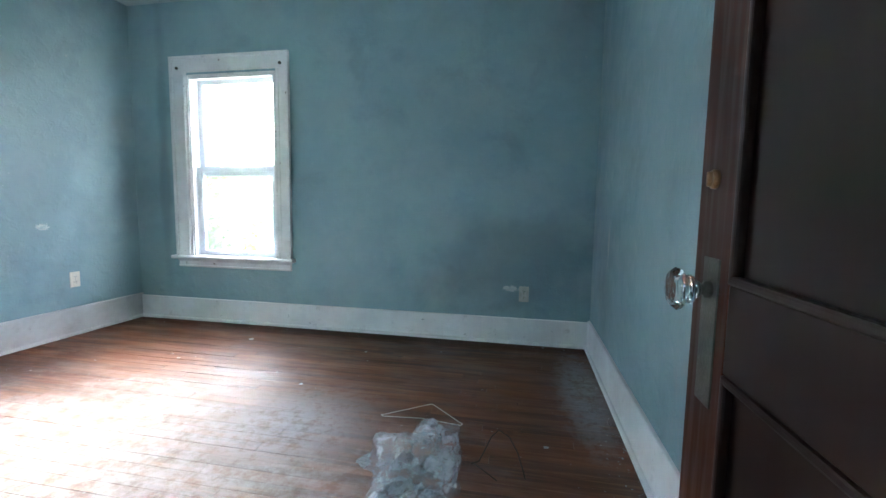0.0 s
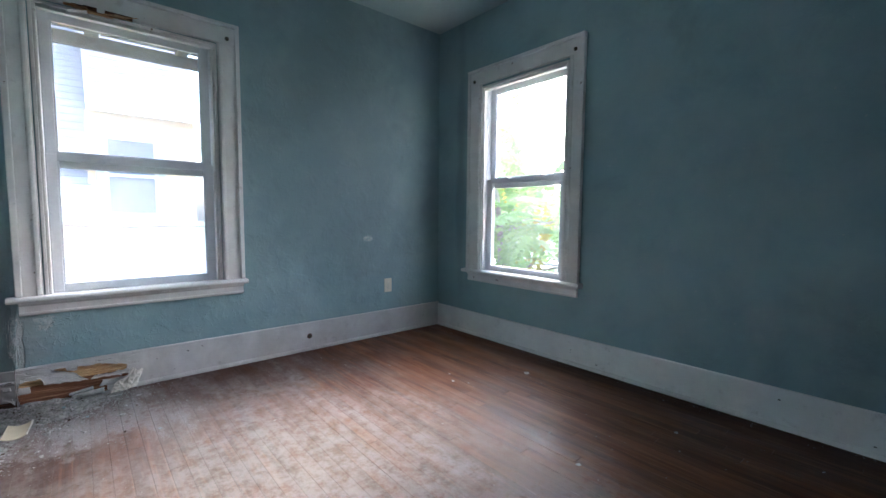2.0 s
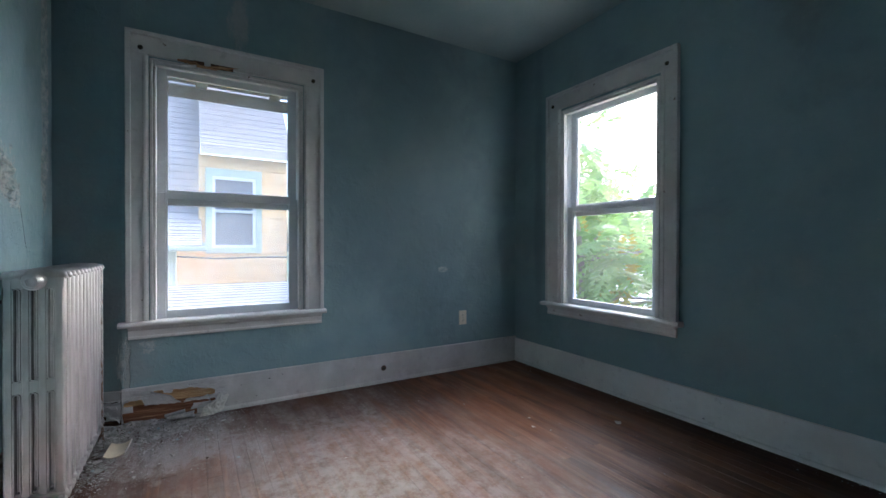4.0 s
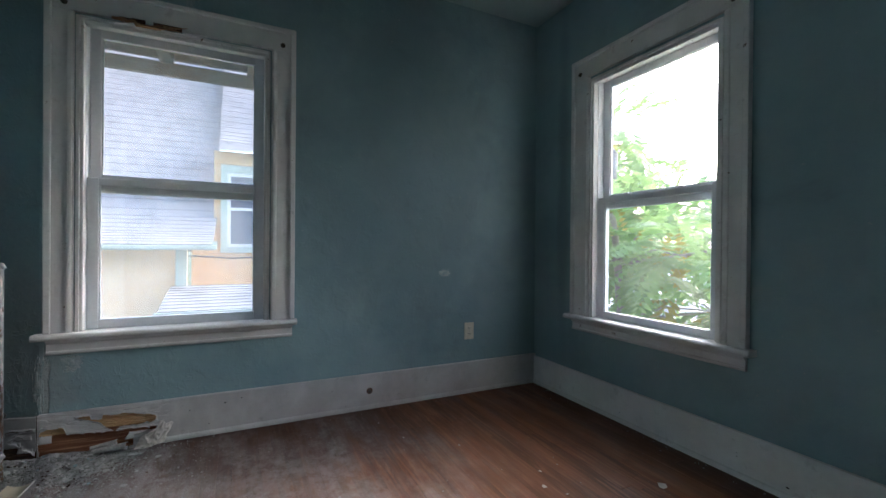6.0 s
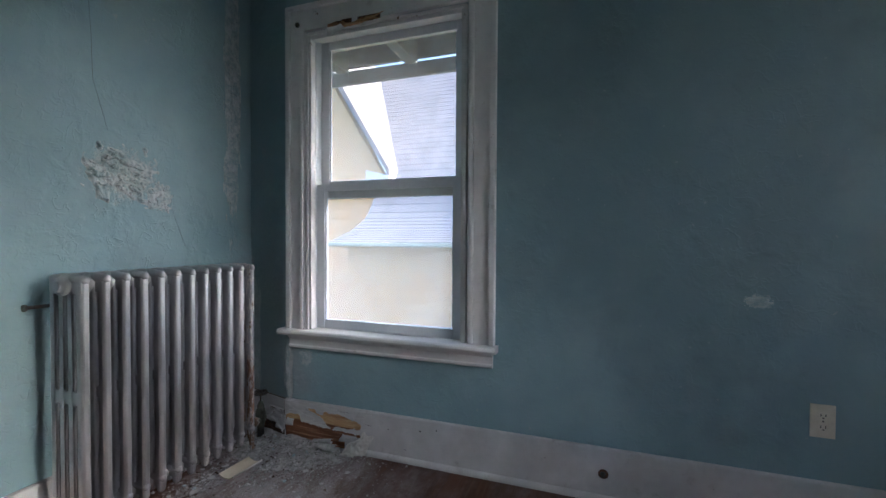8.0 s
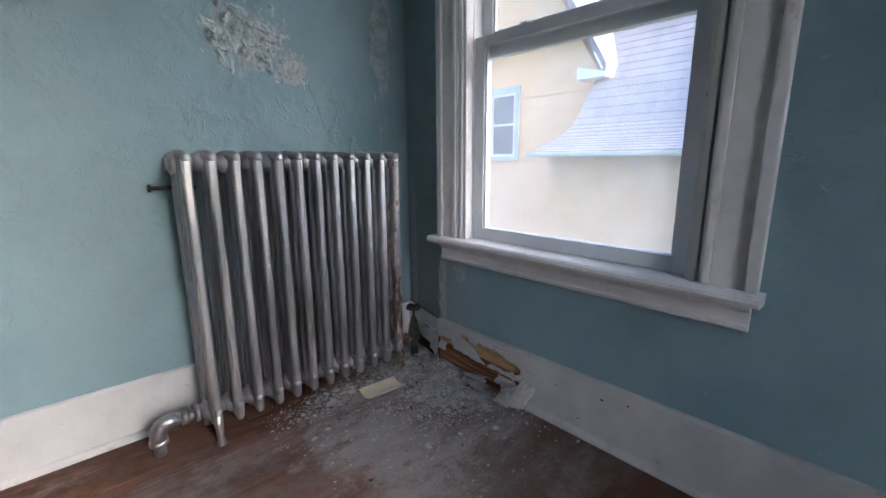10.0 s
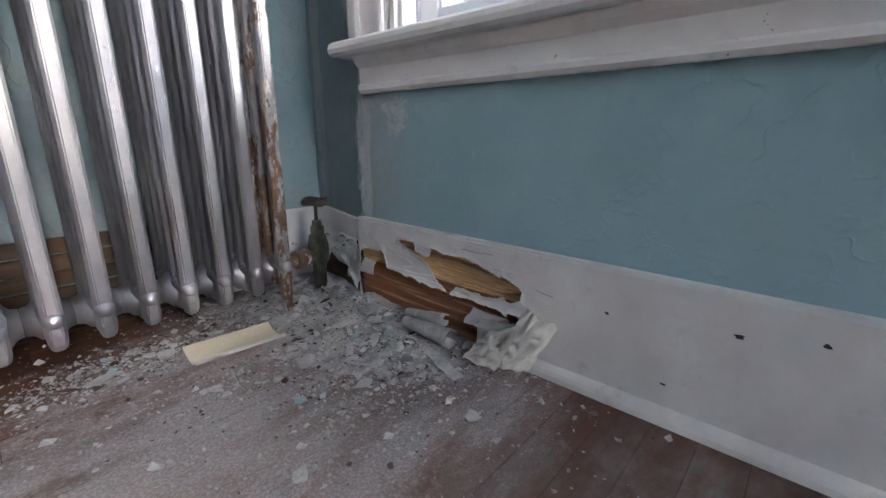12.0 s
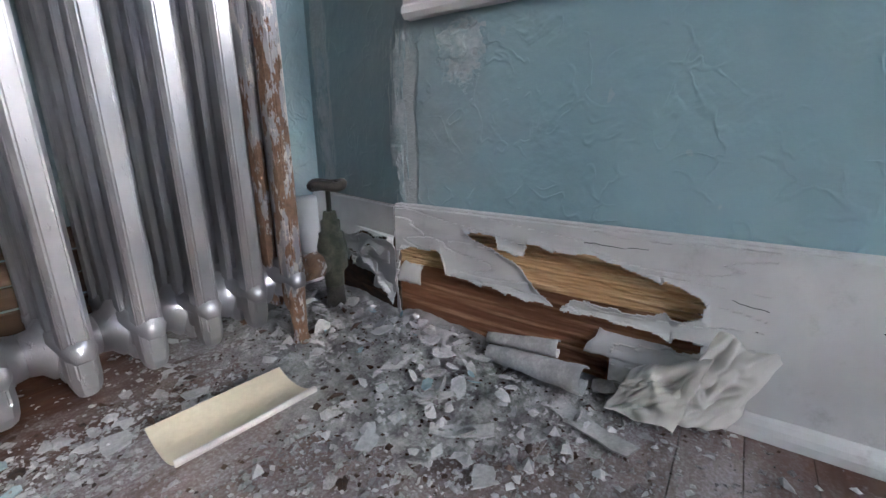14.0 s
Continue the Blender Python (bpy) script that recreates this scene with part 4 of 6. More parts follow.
def shingle_slope(bm, y0, y1, profile, step=0.16, drop=0.010):
    """Courses of shingles up a slope that rises towards -x; profile: (x, z) points from the eave up."""
    xs, zs = [p[0] for p in profile][::-1], [p[1] for p in profile][::-1]
    x = profile[0][0]
    while x > profile[-1][0]:
        x2 = max(x - step * 0.8, profile[-1][0])
        za, zb = float(np.interp(x, xs, zs)), float(np.interp(x2, xs, zs))
        a = [bm.verts.new(c) for c in ((x, y0, za + drop), (x, y1, za + drop), (x2, y1, zb), (x2, y0, zb), (x, y0, za), (x, y1, za))]
        bm.faces.new(a[:4])
        bm.faces.new((a[4], a[5], a[1], a[0]))
        x = x2


house = thing("neighbouring_house", "peach-sided house with grey shingle roof and pale green trim", "house")
HW, HWA, HWB = -8.15, -9.0, -9.9     # wall under the eave, wall with the far window, gable wing
bm = bmesh.new()
lap_siding(bm, HW, -2.50, 0.33, ZG, 0.93)
add_box(bm, HW - 0.2, HW - 0.001, -2.50, 0.33, ZG, 0.93)
part("wall", bm, SIDING, house)
bm = bmesh.new()
lap_siding(bm, HWA, 0.33, 0.66, ZG, 0.96)
lap_siding(bm, HWA, 0.66, 2.15, ZG, 2.62)
add_box(bm, HWA - 0.2, HWA - 0.001, 0.33, 0.66, ZG, 0.96)
add_box(bm, HWA - 0.2, HWA - 0.001, 0.661, 2.15, ZG, 2.62)
part("wall", bm, SIDING, house)
bm = bmesh.new()
lap_siding(bm, HWB, -7.3, -2.62, ZG, 2.4)
add_box(bm, HWB - 0.2, HWB - 0.001, -7.3, -2.62, ZG, 2.4)
extrude_profile(bm, [(-7.3, 2.4), (-2.62, 2.4), (-4.96, 6.19)], lambda a, b, t: (t, a, b), HWB - 0.2, HWB + 0.01)
part("gable_wall", bm, SIDING, house)
bm = bmesh.new()
shingle_slope(bm, -2.62, 0.70, [(-7.76, 0.985), (-8.5, 1.20), (-9.05, 1.48), (-9.5, 2.06), (-10.3, 2.95), (-13.5, 6.4)], 0.17)
shingle_slope(bm, -7.5, -2.62, [(-10.3, 2.95), (-13.5, 6.4)], 0.17)
shingle_slope(bm, 0.70, 2.45, [(-8.75, 2.60), (-9.9, 3.0), (-10.3, 3.3), (-13.5, 6.8)], 0.17)
part("roof", bm, SHINGLE, house, "grey shingle roof")
part("gutter", box_mesh(-7.80, -7.70, -2.66, 0.76, 0.915, 0.978, 0.015), HOUSE_TRIM, house)
part("soffit", box_mesh(-8.16, -7.80, -2.62, 0.72, 0.905, 0.930), HOUSE_TRIM, house)
part("corner_board", box_mesh(HW + 0.001, HW + 0.05, 0.20, 0.345, ZG, 0.90, 0.004), HOUSE_TRIM, house)
part("rake_board", box_mesh(-7.82, -7.74, 0.70, 0.76, 0.93, 1.04, 0.004), HOUSE_TRIM, house)
bm = bmesh.new()
tip, ridge = Vector((HWB, -2.32, 2.36)), Vector((HWB, -4.96, 6.64))
vs = [bm.verts.new((p.x + dx, p.y, p.z + dz)) for p in (tip, ridge) for dx in (0.42, -3.5) for dz in (0.0, 0.17)]
for q in ((0, 1, 3, 2), (4, 6, 7, 5), (0, 4, 5, 1), (2, 3, 7, 6), (0, 2, 6, 4), (1, 5, 7, 3)):
    bm.faces.new([vs[i] for i in q])
part("wing_roof", bm, SHINGLE, house)
bm = bmesh.new()
extrude_profile(bm, [(-2.86, 2.30), (-2.30, 2.30), (-2.30, 2.38), (-2.86, 2.52)], lambda a, b, t: (t, a, b), HWB + 0.012, HWB + 0.45)
part("wing_return", bm, HOUSE_WHITE, house)
house_window(house, HWA + 0.03, 0.765, 1.69, 0.85, 2.38)
house_window(house, HWB + 0.03, -5.35, -4.44, 0.84, 2.45)
bm = bmesh.new()
shingle_slope(bm, 0.14, 2.0, [(-6.95, 0.13), (-7.6, 0.27), (-8.12, 0.36)])
part("porch_roof", bm, SHINGLE, house, "low grey shingle porch roof")
part("porch_fascia", box_mesh(-7.01, -6.93, 0.10, 2.05, 0.03, 0.125, 0.01), HOUSE_TRIM, house)
for py in (0.3, 1.85):
    part("porch_post", box_mesh(-7.2, -7.08, py - 0.06, py + 0.06, ZG, 0.06), HOUSE_TRIM, house)

tagged(new("service_cable", finish("service_cable", tube_mesh([(-8.08, 0.36, 0.82), (-8.1, 0.9, 0.78), (-8.0, 1.6, 0.80), (-7.6, 2.6, 0.8), (-7.0, 4.5, 0.95), (-6.4, 8.0, 1.5)], 0.012, 6), IRON)),
       "dark overhead service cable beside the house", "cable")

shed = thing("garage", "low garage with a pale flat roof behind the trees", "garage")
part("wall", box_mesh(-12.0, -4.2, 11.0, 17.0, ZG, -0.75), HOUSE_WHITE, shed)
bm = bmesh.new()
for k in range(9):
    add_box(bm, -12.3, -3.9, 10.7 + k * 0.75, 10.7 + k * 0.75 + 0.73, -0.75 + k * 0.10, -0.70 + k * 0.10)
part("roof", bm, HOUSE_WHITE, shed, "pale roof sheets")


def frond(bm, base, way, length, rnd, droop=0.5):
    """A pinnate leaf: a drooping midrib with paired pointed leaflets."""
    way = way.normalized()
    side = way.cross(Vector((0, 0, 1)))
    side = side.normalized() if side.length > 0.05 else Vector((1, 0, 0))
    n = int(length / 0.058)
    p = base.copy()
    d = way.copy()
    for k in range(n):
        f = k / n
        p = p + d * (length / n)
        d = (d + Vector((0, 0, -droop * 2.2 / n))).normalized()
        up = side.cross(d).normalized()
        if k < 2:
            continue
        ll = length * 0.27 * math.sin(math.pi * (0.18 + 0.75 * f)) * rnd.uniform(0.85, 1.1)
        for s in (-1, 1):
            q = (side * s + d * 0.45 - up * rnd.uniform(0.1, 0.4)).normalized()
            wv = d * (ll * 0.21)
            a, b, c = p, p + q * ll * 0.4 + wv, p + q * ll
            e = p + q * ll * 0.4 - wv
            bm.faces.new([bm.verts.new(v) for v in (a, b, c, e)])


def tree(label, foot, height, lean, crowns, seed, leaf, fronds, flen, kind_group="trees"):
    rnd = random.Random(seed)
    t = thing("tree", label, "tree", kind_group)
    bm, lv, ly2 = bmesh.new(), bmesh.new(), bmesh.new()
    foot = Vector(foot)
    top = foot + Vector((lean[0], lean[1], height))
    pts = [foot.lerp(top, k / 8) + Vector((rnd.uniform(-.06, .06), rnd.uniform(-.06, .06), 0)) * (k > 0) for k in range(9)]
    add_tube(bm, pts, [0.085 * (1 - 0.085 * k) for k in range(9)], 8)
    for c, r in crowns:
        c = Vector(c)
        start = min(pts, key=lambda q: (q - c).length + max(0, q.z - c.z) * 3)
        midp = start.lerp(c, 0.5) + Vector((rnd.uniform(-.15, .15), rnd.uniform(-.15, .15), 0.12))
        add_tube(bm, [start, midp, c], [0.02, 0.014, 0.007], 6)
        share = int(fronds * r * r / sum(q[1] ** 2 for q in crowns))
        for k in range(share):
            v = Vector((rnd.gauss(0, 1), rnd.gauss(0, 1), rnd.gauss(0, 0.8))).normalized()
            base = c + v * r * rnd.uniform(0.1, 0.9)
            w = (v + Vector((rnd.uniform(-.4, .4), rnd.uniform(-.4, .4), rnd.uniform(0.0, 0.6))))
            frond(ly2 if rnd.random() < 0.08 else lv, base, w, flen * rnd.uniform(0.6, 1.15), rnd, rnd.uniform(0.3, 0.8))
    part("trunk", bm, BARK, t, "", True)
    part("crown", lv, leaf, t, "feathery light green crown of paired leaflets")
    if len(ly2.verts):
        part("yellow_leaves", ly2, LEAF_YELLOW, t, "a few yellowing leaf fronds")
    else:
        ly2.free()
    return t


tree("slender young tree with feathery light green leaves near the window", (-3.95, 4.9, ZG), 5.2, (-0.35, 0.1),
     [((-3.5, 5.2, 0.9), 0.6), ((-3.1, 5.5, 0.35), 0.6), ((-4.3, 5.1, 0.7), 0.55), ((-2.5, 5.7, 0.3), 0.55), ((-3.9, 5.4, 0.0), 0.65), ((-2.9, 6.0, 0.9), 0.5), ((-4.75, 5.6, 1.5), 0.34), ((-4.6, 5.2, -0.1), 0.55), ((-5.0, 5.4, 1.25), 0.55), ((-5.4, 5.8, 2.1), 0.4), ((-4.3, 5.9, 1.2), 0.5), ((-5.1, 5.3, 0.3), 0.55), ((-5.8, 5.6, 0.6), 0.6), ((-5.9, 5.8, 1.5), 0.5), ((-5.5, 5.3, -0.3), 0.55), ((-5.3, 5.9, 2.6), 0.5), ((-4.9, 5.7, 2.0), 0.5), ((-3.2, 5.0, -0.2), 0.5), ((-4.9, 4.9, 0.4), 0.45), ((-4.8, 4.9, -0.3), 0.45), ((-4.95, 5.0, 1.0), 0.45), ((-5.2, 5.3, 1.75), 0.45)], 3, LEAF, 620, 0.85)
tree("leafy light green tree behind the window", (-4.6, 7.4, ZG), 4.6, (0.3, 0.3),
     [((-5.4, 7.4, 1.2), 1.0), ((-4.2, 7.3, 1.1), 0.9), ((-6.9, 8.0, 1.9), 0.8), ((-3.2, 7.4, 0.8), 0.8), ((-5.0, 7.0, 0.3), 0.9), ((-2.2, 7.2, 0.4), 0.7), ((-6.5, 7.0, 0.9), 0.9), ((-7.0, 7.4, 2.7), 0.8), ((-6.0, 7.2, 1.7), 0.9)], 8, LEAF, 460, 0.75)
tree("tall leafy tree further off", (-8.5, 10.5, ZG), 6.5, (0.2, 0.2),
     [((-8.9, 10.0, 2.6), 1.1), ((-9.6, 10.3, 2.0), 1.2), ((-7.2, 10.0, 2.0), 1.1), ((-6.0, 9.8, 1.3), 0.9)], 15, LEAF_FAR, 260, 0.7)
tree("leafy tree by the garage", (-3.0, 10.0, ZG), 4.0, (0.1, 0.2),
     [((-3.0, 9.8, 0.6), 0.9), ((-1.6, 9.9, 0.4), 0.9), ((-0.4, 10.2, 0.8), 0.9), ((-4.4, 9.7, 0.9), 0.9)], 21, LEAF_FAR, 200, 0.6)

# ---- rotten baseboard under the west window ----
def ridged(bm, y0, y1, z0, z1, x, amp, ny, nz, seed, along=9.0, across=160.0):
    """A board's face of torn fibres: ridges that run along y."""
    grid = []
    for i in range(ny + 1):
        row = []
        for k in range(nz + 1):
            yy, zz = y0 + (y1 - y0) * i / ny, z0 + (z1 - z0) * k / nz
            h = noise.noise((yy * along + seed, zz * across, seed)) + 0.5 * noise.noise((yy * along * 4, zz * across * 2.3, seed + 5))
            row.append(bm.verts.new((x + amp * h, yy, zz)))
        grid.append(row)
    for i in range(ny):
        for k in range(nz):
            bm.faces.new((grid[i][k], grid[i + 1][k], grid[i + 1][k + 1], grid[i][k + 1]))


rotten = structure("baseboard_rotten", box_mesh(XW + 0.0005, XW + 0.004, YJ, 0.7895, 0.0, 0.196), ROT_RED, "rotten stretch of baseboard, white paint peeled off bare wood", "baseboard")
bm = bmesh.new()
ridged(bm, YJ + 0.001, 0.7885, 0.001, 0.105, XW + 0.008, 0.0026, 140, 60, 3, 8.0, 260.0)
part("bare_wood", bm, ROT_RED, rotten, "bare red-brown weathered wood", True)
bm = bmesh.new()
ridged(bm, YJ + 0.001, 0.7885, 0.106, 0.199, XW + 0.0065, 0.0036, 160, 64, 11, 13.0, 300.0)
part("split_wood", bm, ROT_YELLOW, rotten, "split yellowish wood with torn fibres")


def snapped(t, seed, pitch):
    """An angular wander: straight runs between uneven breaks, from -1 to 1."""
    k = math.floor(t / pitch)
    a, b = (random.Random(seed * 7919 + i).uniform(-1, 1) for i in (k, k + 1))
    f = min(1.0, (t / pitch - k) * (1.0 if k % 3 else 4.0))
    return a + (b - a) * f


def gap_in_paint(y, z):
    """Signed: above zero where the paint has gone."""
    y = YJ + (y - YJ) / 1.066
    j = 0.0035 * noise.noise((y * 26, z * 70, 1.0)) + 0.0015 * noise.noise((y * 70, z * 190, 2.0)) + 0.0008 * noise.noise((y * 240, z * 300, 4.0)) + 0.0035 * snapped(y + 0.25 * z, 3, 0.013)
    lo = float(np.interp(y, (0.25, 0.33, 0.575, 0.585, 0.68), (0.072, 0.062, 0.036, 0.064, 0.080)))
    hi = float(np.interp(y, (0.25, 0.262, 0.335, 0.345, 0.48, 0.68), (0.10, 0.136, 0.136, 0.106, 0.092, 0.084)))
    a = min(z - lo if y > 0.58 else 1.0, hi - z, y - 0.255, 0.668 - y)
    top = float(np.interp(y, (0.37, 0.424, 0.43, 0.467, 0.47, 0.55, 0.668), (0.174, 0.178, 0.156, 0.154, 0.170, 0.168, 0.140)))
    bot = float(np.interp(y, (0.37, 0.45, 0.516, 0.53, 0.668), (0.176, 0.146, 0.086, 0.106, 0.115)))
    b = min(top - z, z - bot, y - 0.378, 0.668 - y)
    return max(a, b) + j


bm = bmesh.new()
NY, NZ = 330, 128
ys = [YJ + (0.7955 - YJ) * i / NY for i in range(NY + 1)]
zs2 = [0.206 * k / NZ for k in range(NZ + 1)]
grid = {}
for i, yy in enumerate(ys):
    for k, zz in enumerate(zs2):
        g = gap_in_paint(yy, zz)
        lift = 0.006 * max(0.0, 1 - abs(g) / 0.012) ** 2 * (0.4 + 0.9 * abs(noise.noise((yy * 14, zz * 14, 7))))
        lift *= float(np.interp(yy, (0.70, 0.775), (1.0, 0.05)))
        crack = -0.0015 if abs(noise.noise((yy * 7, zz * 45, 3))) < 0.03 and yy < 0.75 else 0.0
        cap = -0.003 if zz > 0.202 else 0.0
        sunk = float(np.interp(yy, (0.76, 0.7955), (0.0, -0.0020)))
        grid[i, k] = (bm.verts.new((XW + 0.017 + sunk + lift + crack + cap + 0.0004 + 0.0014 * float(np.interp(yy, (0.72, 0.785), (1.0, 0.0))) * noise.noise((yy * 18, zz * 60, 5)), yy, zz)), g)
for i in range(NY):
    for k in range(NZ):
        q = [grid[i, k], grid[i + 1, k], grid[i + 1, k + 1], grid[i, k + 1]]
        mean = sum(v[1] for v in q) / 4
        if mean < 0.0:
            bm.faces.new([v[0] for v in q])
bmesh.ops.delete(bm, geom=[v for v in bm.verts if not v.link_faces], context="VERTS")
skin = part("paint_skin", bm, TRIM_GREY, rotten, "peeling white paint skin with curled edges")
sol = skin.modifiers.new("thick", "SOLIDIFY")
sol.thickness, sol.offset = 0.0016, -1.0
part("board_cap", box_mesh(XW + 0.0005, XW + 0.013, YJ, 0.7895, 0.199, 0.2065, 0.002), TRIM_GREY, rotten)

# the canted board beside it, its paint hanging in torn layers
bb_recess = structure("baseboard_corner", bmesh.new(), TRIM_OLD, "cracked white baseboard in the corner with paint hanging off damp wood", "baseboard")
bm = bmesh.new()
extrude_profile(bm, bb_profile(0.200, 0.009), lambda a, b, t: ON_C(a, b, t), 0.001, CANT - 0.0005)
part("damp_board", bm, CANT_WOOD, bb_recess, "dark damp bare wood")


def torn(t, z):
    """Above zero where the paint on the canted board has gone."""
    edge = float(np.interp(t, (0.0, 0.06, 0.14, 0.20, 0.26, 0.305, 0.335), (0.055, 0.050, 0.072, 0.100, 0.070, 0.030, 0.110)))
    j = 0.016 * noise.noise((t * 24, z * 40, 8.0)) + 0.007 * noise.noise((t * 80, z * 120, 3.0)) + 0.010 * snapped(t + 0.3 * z, 5, 0.016)
    rip = 0.002 - abs(z - 0.135 - 0.10 * (t - 0.2) - 0.014 * noise.noise((t * 16, 1, 1)))
    rip2 = 0.0015 - abs(z - 0.105 - 0.16 * (t - 0.2) - 0.018 * noise.noise((t * 19, 5, 1)))
    return max(edge - z + j, min(rip, t - 0.10, 0.30 - t), min(rip2, 0.26 - t))


bm = bmesh.new()
NT, NZ2 = 150, 96
grid = {}
for i in range(NT + 1):
    for k in range(NZ2 + 1):
        tt, zz = 0.002 + (CANT - 0.001) * i / NT, 0.203 * k / NZ2
        g = torn(tt, zz)
        lift = 0.016 * max(0.0, 1 - abs(g) / 0.02) ** 2 * (0.25 + abs(noise.noise((tt * 20, zz * 12, 4)))) if zz < 0.15 else 0.0
        lift += 0.004 * max(0.0, noise.noise((tt * 26, zz * 34, 6))) * max(0.0, 1 - zz / 0.17)
        grid[i, k] = (bm.verts.new(ON_C(0.0165 + lift - (0.003 if zz > 0.199 else 0.0), zz, tt)), g)
for i in range(NT):
    for k in range(NZ2):
        q = [grid[i, k], grid[i + 1, k], grid[i + 1, k + 1], grid[i, k + 1]]
        if sum(v[1] for v in q) < 0.0:
            bm.faces.new([v[0] for v in q])
bmesh.ops.delete(bm, geom=[v for v in bm.verts if not v.link_faces], context="VERTS")
hang = part("paint_skin", bm, SKIN, bb_recess, "grey-white paint skin hanging in torn layers")
sol = hang.modifiers.new("thick", "SOLIDIFY")
sol.thickness, sol.offset = 0.0014, -1.0


def relief(parent, place, centre, radii, amp, seed, n=70, lab="rough bare plaster where paint has fallen away", skew=0.5):
    """A ragged patch of broken plaster standing proud of a wall; place(out, height, along)."""
    bm = bmesh.new()
    gg = {}
    for i in range(n + 1):
        for k in range(n + 1):
            u, v = 2 * i / n - 1, 2 * k / n - 1
            a, z = centre[0] + radii[0] * u, centre[1] + radii[1] * v
            w = 0.85 - math.hypot(u, v) + skew * noise.noise((u * 2.2, v * 2.2, seed)) + 0.35 * noise.noise((u * 6, v * 6, seed + 3))
            h = 0.5 + noise.noise((a * 30, z * 22, seed)) + 0.6 * noise.noise((a * 75, z * 60, seed)) + 0.3 * noise.noise((a * 190, z * 170, seed))
            ledge = 1.0 if noise.noise((a * 26 + 5, z * 40, seed + 8)) > 0.12 else 0.0
            gg[i, k] = (bm.verts.new(place(0.0004 + amp * max(0.0, min(1.0, 3 * w)) * max(0.0, 0.6 * h + 0.5 * ledge), z, a)), w)
    for i in range(n):
        for k in range(n):
            q = [gg[i, k], gg[i + 1, k], gg[i + 1, k + 1], gg[i, k + 1]]
            if sum(x[1] for x in q) > 0.0:
                bm.faces.new([x[0] for x in q])
    bmesh.ops.delete(bm, geom=[v for v in bm.verts if not v.link_faces], context="VERTS")
    return part("peeled_patch", bm, PEEL, parent, lab)


relief(wall_south, ON_S, (-2.595, 1.275), (0.15, 0.13), 0.019, 4, 90, skew=0.7)
relief(wall_south, ON_S, (-2.745, 1.20), (0.06, 0.07), 0.007, 9)
relief(wall_south, ON_S, (-3.145, 1.90), (0.06, 0.72), 0.007, 14, 120)
relief(wall_south, ON_S, (-3.13, 1.35), (0.05, 0.24), 0.008, 24, 80)
relief(wall_west, ON_C, (CANT - 0.008, 0.34), (0.016, 0.15), 0.003, 31, 60, skew=1.1)
relief(wall_west, ON_W, (0.256, 0.35), (0.012, 0.13), 0.002, 37, 60, skew=1.1)
relief(wall_west, ON_C, (0.05, 0.36), (0.028, 0.14), 0.003, 41, 60, skew=1.1)
relief(wall_west, ON_W, (0.365, 0.435), (0.04, 0.035), 0.0022, 43, 60, skew=1.4)
relief(wall_east, ON_E, (2.485, 0.77), (0.02, 0.10), 0.0015, 47, 50, skew=0.8)
relief(wall_west, ON_W, (2.28, 0.81), (0.045, 0.024), 0.0012, 51, 40, skew=0.9)
relief(wall_north, ON_N, (0.0, 0.405), (0.06, 0.022), 0.0012, 53, 40, skew=0.9)
for pts in (((-2.48, 2.30), (-2.47, 2.05), (-2.485, 1.80), (-2.49, 1.62), (-2.54, 1.44)), ((-2.80, 1.16), (-2.83, 1.08), (-2.87, 0.98))):
    part("plaster_crack", tube_mesh([(x, YS + 0.0002, z) for x, z in pts], 0.0005, 5), DARK, wall_south, "hairline crack in the plaster")


def curl(name, base, along, up, length, width, bend, material, parent, seed, thick=0.0014, lab=""):
    """A strip of paint let go at its foot and curling away."""
    rnd = random.Random(seed)
    base, along, up = Vector(base), Vector(along).normalized(), Vector(up).normalized()
    out = along.cross(up).normalized()
    bm = bmesh.new()
    rows = []
    n, m = 8, 9
    for i in range(n + 1):
        f = i / n
        ang = bend * f * f
        c = base + up * (width * (math.sin(ang) / ang * f if ang > 1e-3 else f)) + out * (width * f * math.sin(ang) * 0.7)
        row = []
        for k in range(m + 1):
            g = k / m - 0.5
            rag = 0.08 * length * noise.noise((g * 7 + seed, f * 3, seed))
            row.append(bm.verts.new(c + along * (g * length * (1 - 0.25 * f) + rag * f) + up * (0.1 * width * noise.noise((g * 6, seed, f * 2)))))
        rows.append(row)
    for i in range(n):
        for k in range(m):
            bm.faces.new((rows[i][k], rows[i][k + 1], rows[i + 1][k + 1], rows[i + 1][k]))
    ob = part(name, bm, material, parent, lab, True) if parent else new(name, finish(name, bm, material, True))
    s = ob.modifiers.new("thick", "SOLIDIFY")
    s.thickness = thick
    return ob


for k, (yy, zz, ln, wd, bd) in enumerate(((0.275, 0.075, 0.05, 0.045, -1.2), (0.62, 0.040, 0.10, 0.034, -0.7))):
    curl("paint_curl", (XW + 0.018, yy, zz), (0, 1, 0), (0, 0.1, 1), ln, wd, bd, SKIN, rotten, 30 + k)
for k, (yy, zz, ln, wd, bd) in enumerate(((0.14, 0.07, 0.09, 0.05, -1.0), (0.19, 0.10, 0.07, 0.05, -1.3), (0.09, 0.12, 0.07, 0.04, -0.8), (0.20, 0.045, 0.06, 0.05, -1.2))):
    curl("paint_curl", ON_C(0.02, zz, yy + 0.07), (CU, CV, 0), (0, 0.05, 1), ln, wd, bd, SKIN, bb_recess, 50 + k)

